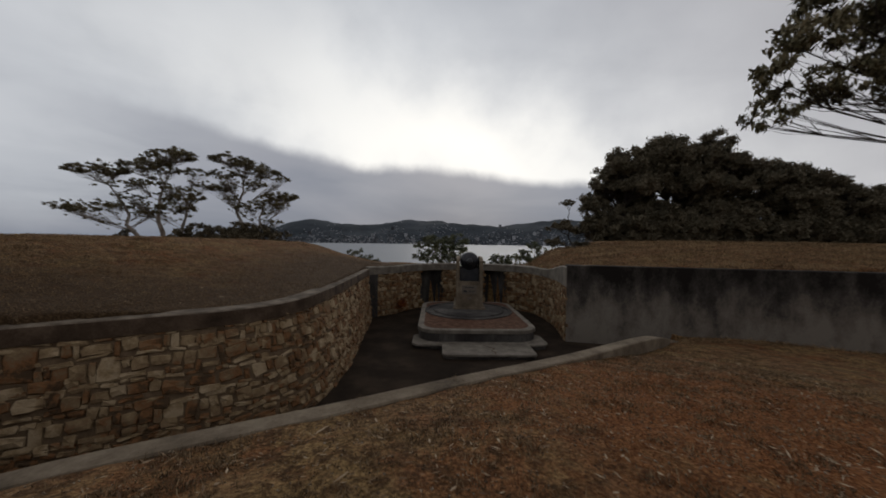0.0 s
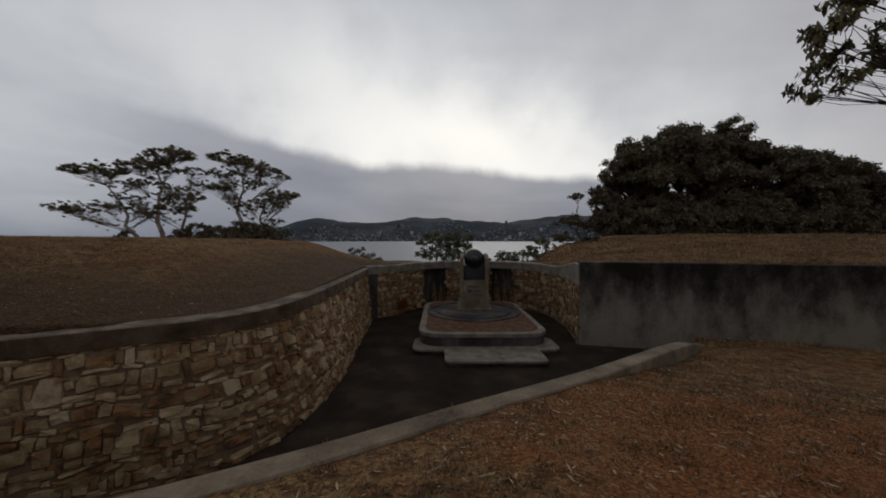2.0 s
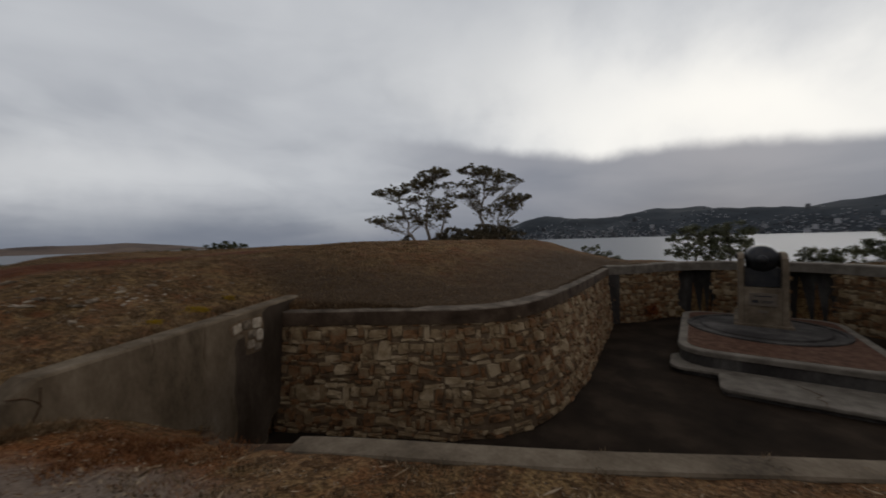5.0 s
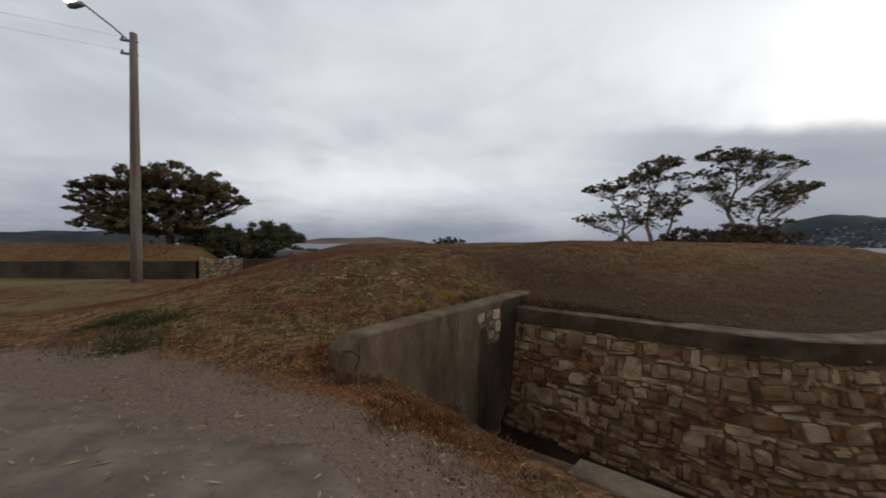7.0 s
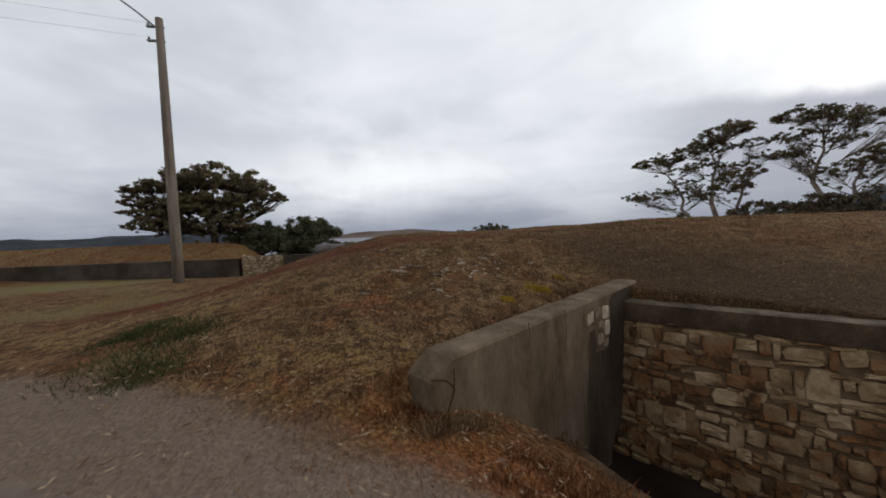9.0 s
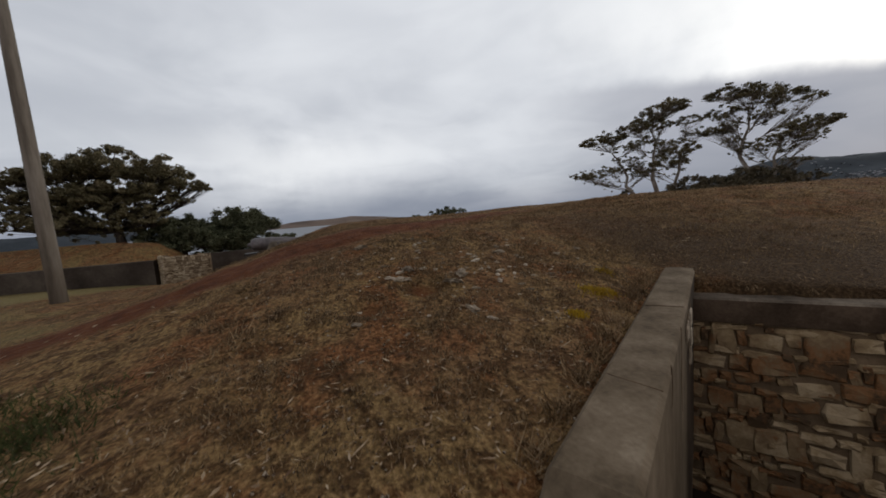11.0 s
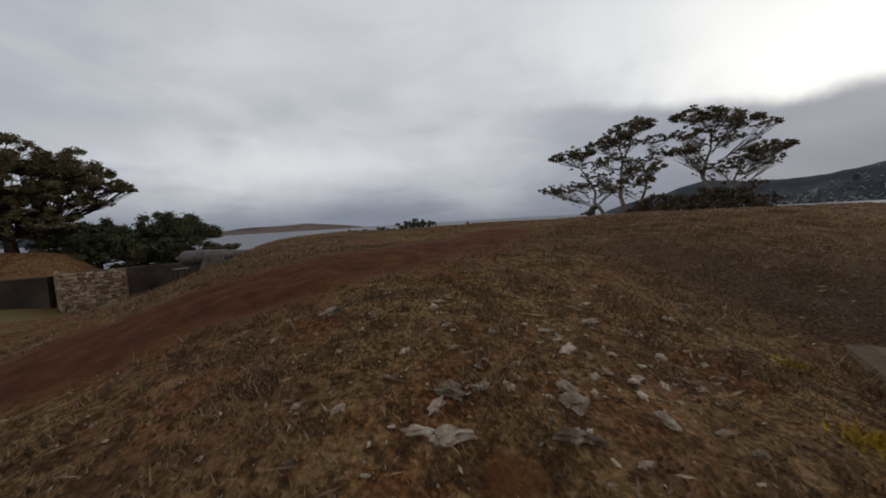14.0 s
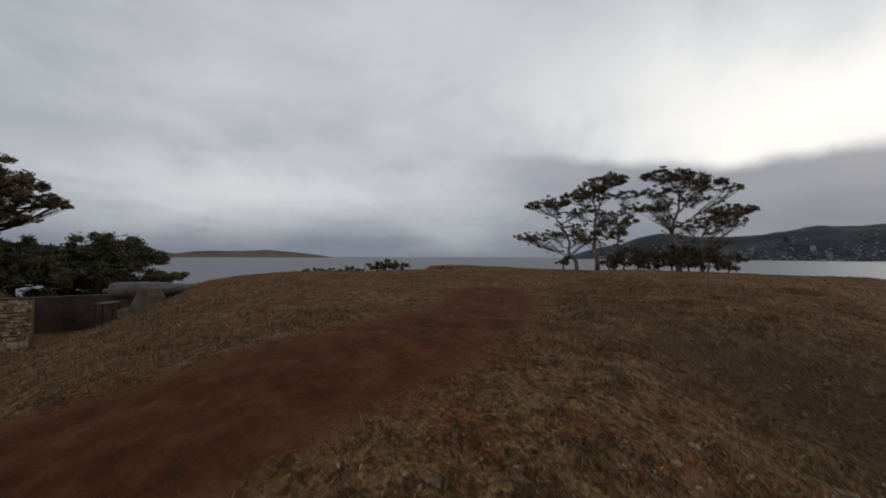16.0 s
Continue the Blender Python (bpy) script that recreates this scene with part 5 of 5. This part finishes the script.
for k, (x, y, r) in enumerate(((-6.88, 1.27, 0.10), (-6.66, 1.36, 0.05), (-7.86, 0.79, 0.10), (-9.45, 0.56, 0.12), (-9.16, 1.36, 0.055), (-9.31, 1.59, 0.06), (-6.99, 0.12, 0.06), (-8.45, 2.48, 0.09), (-8.21, 1.97, 0.07), (-8.12, 2.07, 0.05), (-8.50, 4.00, 0.07), (-8.37, 3.49, 0.06), (-8.83, 3.45, 0.05), (-8.05, 0.82, 0.07), (-7.79, 1.55, 0.10), (-8.71, 2.57, 0.07), (-7.60, 1.33, 0.08), (-7.80, 2.12, 0.06), (-7.70, 2.27, 0.05), (-7.50, 1.94, 0.07), (-8.13, 0.95, 0.10), (-7.95, 0.66, 0.07), (-8.09, 1.14, 0.06), (-8.34, 2.01, 0.06), (-7.90, 1.62, 0.08), (-7.56, 1.40, 0.08), (-9.25, 1.45, 0.055), (-8.17, 1.45, 0.045), (-7.68, 2.02, 0.045), (-8.04, 1.30, 0.05))):
    rock(x, y, r, 37 * k, k)
rr = random.Random(4)
for k in range(190):
    x, y = (rr.uniform(-9.6, -6.3), rr.uniform(0.0, 4.6)) if k < 90 else (rr.gauss(-8.0, 0.7), rr.gauss(1.9, 0.8))
    if x + 5 < -1.2 + (-y * 0.45):
        rock(x, y, rr.choice((0.015, 0.02, 0.025, 0.03, 0.045)), rr.uniform(0, 360), k)


def scatter(count, seed, x0, x1, y0, y1):
    r = np.random.RandomState(seed)
    x, y = r.uniform(x0, x1, count), r.uniform(y0, y1, count)
    ok = ~inside(x, y, PIT) & (line_dist(x, y, PIT + PIT[:1])[0] > 0.36)
    ok &= line_dist(x, y, [WING_A - wd * 0.2 + wn2 * 0.20, WING_B + wn2 * 0.20])[0] > 0.24
    return x[ok], y[ok], r


def blades(name, label, x, y, r, tall, wide, material, category="grass"):
    z = height(x, y)
    n = len(x)
    u = r.uniform(0, 6.28, n)
    hgt = tall * r.uniform(0.4, 1.2, n)
    lean = r.uniform(0.3, 1.3, n) * hgt
    v = r.uniform(0, 6.28, n)
    w = wide * r.uniform(0.6, 1.4, n)
    a = np.stack([x - np.cos(u) * w, y - np.sin(u) * w, z - 0.01], -1)
    b = np.stack([x + np.cos(u) * w, y + np.sin(u) * w, z - 0.01], -1)
    c = np.stack([x + np.cos(v) * lean, y + np.sin(v) * lean, z + hgt], -1)
    ob = bulk(name, np.stack([a, b, c], 1).reshape(-1, 3), 3, material)
    return tagged(ob, label, category, kind="stuff")


def off_path(x, y):
    """True where the turf grows: not on the footpath, thin on the bare track."""
    lit, earth, green, wall_dark, grit = masks(x, y)
    d = line_dist(x, y, EDGE_LINE)[0]
    strip = np.interp(x, [p[0] for p in EDGE_LINE], [p[1] for p in EDGE_LINE])
    on = (y < strip) & (d < 2.6)
    thin = np.random.RandomState(71).uniform(0, 1, len(x))
    return ~on & (earth < 0.2 + 0.4 * thin) & (green < 0.2 + 0.5 * thin) & (wall_dark < 0.1 + 0.9 * thin)


def clumped(x, y, r, size, seed, share):
    return r.uniform(0, 1, len(x)) < share + 0.5 * swell(x, y, size, seed)


x, y, r = scatter(330000, 21, -15, 9, -1.5, 11)
k = off_path(x, y) & clumped(x, y, r, 0.9, 31, 0.38)
red = masks(x, y)[0] > 0.25 + 0.3 * np.random.RandomState(72).uniform(0, 1, len(x))
blades("dry_grass", "short dry brown grass on the mounds", x[k & ~red], y[k & ~red], r, 0.045, 0.0042, M_BLADE)
blades("rust_grass", "short rust-brown dead grass on the bank above the pit", x[k & red], y[k & red], r, 0.045, 0.0045, M_RUSTGRASS)
x, y, r = scatter(120000, 22, -24, 8, 4, 24)
k = off_path(x, y) & clumped(x, y, r, 1.6, 32, 0.5)
blades("dry_grass", "short dry brown grass on the mounds", x[k], y[k], r, 0.06, 0.007, M_BLADE)
x, y, r = scatter(60000, 23, -45, -8, -14, 12)
k = off_path(x, y) & clumped(x, y, r, 1.8, 33, 0.5)
blades("dry_grass", "short dry brown grass on the mounds", x[k], y[k], r, 0.07, 0.009, M_BLADE)
x, y, r = scatter(40000, 24, 4, 24, 13, 26)
blades("dry_grass", "short dry brown grass on the mounds", x, y, r, 0.12, 0.012, M_BLADE)


def tufts(name, label, spots, count, tall, material, seed):
    r = np.random.RandomState(seed)
    xs, ys = [], []
    for cx, cy, rad in spots:
        xs.append(cx + r.normal(0, rad * 0.5, count))
        ys.append(cy + r.normal(0, rad * 0.5, count))
    x, y = np.concatenate(xs), np.concatenate(ys)
    ok = ~inside(x, y, PIT) & off_path(x, y) & (line_dist(x, y, [WING_A + wn2 * 0.20, WING_B + wn2 * 0.20])[0] > 0.22)
    blades(name, label, x[ok], y[ok], r, tall, 0.006, material, "weeds")


tufts("green_weeds", "green weeds at the foot of the bank", [(-6.2, -2.4, 0.7), (-5.6, -2.0, 0.4), (-7.2, -2.9, 0.5), (-6.8, -2.2, 0.5)], 1500, 0.08, M_WEED, 5)
tufts("yellow_weeds", "yellowing weeds beside the wing wall", [(-6.93, 2.92, 0.2), (-6.86, 3.0, 0.12), (-7.55, 3.65, 0.12), (-6.5, 2.24, 0.1)], 420, 0.045, M_FLOWER, 6)
rr = random.Random(12)
tufts("rank_grass", "longer dry grass tufts along the wall", [(*(WING_A + wd * (-0.35 + 0.15 * i) - wn2 * 0.2), 0.14) for i in range(5)] + [(*(WING_A + wd * (0.3 + 0.4 * i) + wn2 * 0.52), 0.14) for i in range(11)], 150, 0.11, M_BLADE, 7)
tufts("rust_grass", "rust-brown dead grass round the foot of the wing wall", [(-4.75 + rr.uniform(-0.1, 0.5), 0.5 + rr.uniform(-0.2, 0.3), 0.2) for i in range(10)] + [(rr.uniform(-4.3, -2.9), rr.uniform(1.1, 2.3), 0.2) for i in range(26)], 130, 0.07, M_RUSTGRASS, 17)
tufts("rank_grass", "longer dry grass tufts on the slopes", [(rr.uniform(-13, -7), rr.uniform(-1, 12), 0.3) for i in range(90)], 110, 0.10, M_BLADE, 8)
tufts("rank_grass", "long dry grass tufts on the brow above the second gun", [(rr.uniform(-24, -13), rr.uniform(-4.0, 3.0), 0.35) for i in range(170)], 60, 0.085, M_CLUMP, 18)
tufts("grass_clumps", "low matted clumps of dry grass", [(rr.uniform(-13, -5.2), rr.uniform(-1.5, 8), 0.14) for i in range(750)], 60, 0.038, M_CLUMP, 9)
tufts("grass_clumps", "low matted clumps of dry grass", [(rr.uniform(-3, 8), rr.uniform(1.0, 8), 0.14) for i in range(500)], 55, 0.05, M_CLUMP, 10)


def litter(name, label, x, y, r, long, wide, lift=0.02):
    z = height(x, y) + lift
    n = len(x)
    u = r.uniform(0, 6.28, n)
    s = long * r.uniform(0.4, 1.6, n)
    w = wide * r.uniform(0.6, 1.4, n)
    d = np.stack([np.cos(u), np.sin(u), r.uniform(-0.12, 0.12, n)], -1)
    q = np.stack([-np.sin(u), np.cos(u), r.uniform(-0.6, 0.6, n)], -1)
    p = np.stack([x, y, z + r.uniform(0, 0.02, n)], -1)
    v = np.stack([p - d * s[:, None], p - d * (s * 0.2)[:, None] + q * w[:, None], p + d * s[:, None], p + d * (s * 0.1)[:, None] - q * w[:, None]], 1)
    return tagged(bulk(name, v.reshape(-1, 3), 4, M_LITTER), label, "leaf litter", kind="stuff")


x, y, r = scatter(24000, 41, -10, 9, -4, 9)
lit = masks(x, y)[0]
k = r.uniform(0, 1, len(x)) < 0.10 + 0.42 * lit + 0.16 * swell(x, y, 1.1, 44)
litter("fallen_leaves", "fallen leaves and bark strips on the grass and path", x[k], y[k], r, 0.035, 0.008)
x, y, r = scatter(3600, 47, -6.4, 0.5, -5.0, 1.6)
k = r.uniform(0, 1, len(x)) < 0.55 + 0.5 * swell(x, y, 0.9, 48)
litter("fallen_leaves", "pale curled leaves blown over the edge of the footpath", x[k], y[k], r, 0.032, 0.007, 0.042)
x, y, r = scatter(26000, 45, -12, 9, -1.5, 9)
k = off_path(x, y) & clumped(x, y, r, 0.7, 46, 0.5)
litter("straw", "broken pale straw and twigs in the turf", x[k], y[k], r, 0.022, 0.0035)
x, y, r = scatter(900, 42, -9, 8, -3, 8)
litter("bark_strips", "long pale strips of fallen bark", x, y, r, 0.065, 0.008)

def crumbs(name, label, x, y, r, small, large, material):
    n = len(x)
    c = np.stack([x, y, height(x, y) + 0.004], -1)
    q = r.uniform(small, large, n)[:, None]
    ax = r.normal(size=(n, 3))
    ax /= np.linalg.norm(ax, axis=1)[:, None]
    bx_ = np.cross(ax, r.normal(size=(n, 3)))
    bx_ /= np.linalg.norm(bx_, axis=1)[:, None]
    cx_ = np.cross(ax, bx_)
    tips = [c + s_ * v_ * q * r.uniform(0.5, 1.2, (n, 1)) for v_ in (ax, bx_, cx_) for s_ in (1, -1)]
    tris = []
    for i in (0, 1):
        for j in (2, 3):
            for k_ in (4, 5):
                tris += [tips[i], tips[j], tips[k_]]
    return tagged(bulk(name, np.stack(tris, 1).reshape(-1, 3), 3, material), label, "gravel", kind="stuff")


x, y, r = scatter(8000, 61, -13, -5.2, -1.0, 6.5)
k = off_path(x, y) & (r.uniform(0, 1, len(x)) < 0.55 + 0.5 * swell(x, y, 0.8, 62))
crumbs("gravel", "crumbs of earth and small stones in the turf", x[k], y[k], r, 0.006, 0.018, M_CRUMB)
x, y, r = scatter(6000, 63, -4, 8, 0.8, 8)
crumbs("gravel", "crumbs of earth and small stones in the turf", x, y, r, 0.005, 0.016, M_CRUMB)

# ---------------- wall stones, piece by piece ----------------
stone_meshes = []
for s in range(12):
    rr = random.Random(300 + s)
    bm = bmesh.new()
    ring_n = 8
    back, mid, front = [], [], []
    for k in range(ring_n):
        u = 2 * math.pi * (k + rr.uniform(-0.18, 0.18)) / ring_n
        c, sn = math.cos(u), math.sin(u)
        m_ = (abs(c) ** 9 + abs(sn) ** 9) ** (1 / 9)
        e = (c / m_ * 0.52 * rr.uniform(0.86, 1.04), sn / m_ * 0.52 * rr.uniform(0.84, 1.06))
        back.append(bm.verts.new((e[0], 1.0, e[1])))
        mid.append(bm.verts.new((e[0], 0.25 + rr.uniform(-0.1, 0.1), e[1])))
        front.append(bm.verts.new((e[0] * 0.9, rr.uniform(-0.35, 0.1), e[1] * 0.84)))
    for a, b in ((back, mid), (mid, front)):
        for k in range(ring_n):
            bm.faces.new((a[k], a[(k + 1) % ring_n], b[(k + 1) % ring_n], b[k]))
    tip = bm.verts.new((rr.uniform(-0.1, 0.1), rr.uniform(-0.3, -0.05), rr.uniform(-0.1, 0.1)))
    for k in range(ring_n):
        bm.faces.new((front[k], front[(k + 1) % ring_n], tip))
    bmesh.ops.recalc_face_normals(bm, faces=bm.faces[:])
    me = bpy.data.meshes.new("stone")
    bm.to_mesh(me)
    bm.free()
    me.materials.append(M_STONE)
    stone_meshes.append(me)


def lay_stones(line, z0, z1, parent, seed, limit, course=0.165, skip=None, foot=None, far=M_STONE_FAR):
    """Uneven courses of stones on the right-hand face of a line; the first ones single, the rest joined."""
    rr = random.Random(seed)
    run = [0.0]
    for a, b in zip(line, line[1:]):
        run.append(run[-1] + float(np.linalg.norm(b[:2] - a[:2])))
    spots = []
    z = z0
    while z < z1 - 0.05:
        hgt = min(course * rr.choice((0.5, 0.7, 0.95, 1.25, 1.5)), z1 - z)
        s = rr.uniform(-0.2, 0.0)
        while s < run[-1]:
            w = rr.choice((0.10, 0.16, 0.22, 0.29, 0.40)) * rr.uniform(0.8, 1.2)
            spots.append((s + w / 2, z + hgt / 2, w, hgt))
            s += w
        z += hgt
    spots += [(rr.uniform(0.3, run[-1]), rr.uniform(z0 + 0.15, z1 - 0.15), rr.uniform(0.36, 0.52), rr.uniform(0.15, 0.21)) for k in range(int(run[-1] * 1.3))]
    spots.sort(key=lambda q: q[0])
    jv, jf = [], []
    made = 0
    for s, zc, w, hgt in spots:
        if not 0.05 < s < run[-1] - 0.05:
            continue
        i = max(k for k in range(len(run)) if run[k] <= s)
        i = min(i, len(line) - 2)
        a, b = np.array(line[i][:2]), np.array(line[i + 1][:2])
        p = a + (b - a) * (s - run[i]) / (run[i + 1] - run[i])
        if skip and skip(p):
            continue
        t = (b - a) / np.linalg.norm(b - a)
        turn = math.degrees(math.atan2(t[1], t[0]))
        zc += rr.uniform(-0.05, 0.05)
        hgt *= rr.uniform(0.72, 1.2) if rr.random() > 0.12 else rr.uniform(1.5, 1.9)
        tip_ = 0.0
        if foot:
            out_ = foot(p)
            p = p + np.array([t[1], -t[0]]) * out_ * (z1 - zc) / (z1 - z0)
            tip_ = -math.degrees(math.atan2(out_, z1 - z0))
        m = pose(p[0], p[1], zc, tip_, rr.uniform(-10, 10), turn) @ Matrix.Diagonal((w * 0.97, 0.07 * rr.uniform(0.7, 1.5), hgt * 0.95, 1)) @ Matrix.Translation((0, -0.35, 0))
        me = stone_meshes[rr.randrange(12)]
        if made < limit:
            ob = new("stone", me)
            ob.parent = parent
            ob.matrix_basis = m
            made += 1
        else:
            base = len(jv)
            jv += [tuple(m @ q.co) for q in me.vertices]
            jf += [tuple(base + c for c in q.vertices) for q in me.polygons]
    if jv:
        ob = raw("stonework", jv, jf, far, parent)
        tagged(ob, kind="stuff")


lay_stones(LEFT, FLOOR, CAP_TOP - CAP_DEEP, wall_left, 1, 300, foot=batter)
lay_stones(BACK, FLOOR, CAP_TOP - CAP_DEEP, wall_back, 2, 0, skip=in_niche)
lay_stones([np.array(p) for p in ((-35.8, -11.2), (-32.9, -9.9), (-32.9, -7.2))], -2.6, 0.5, wall_pier, 3, 0, far=M_STONE_PALE)
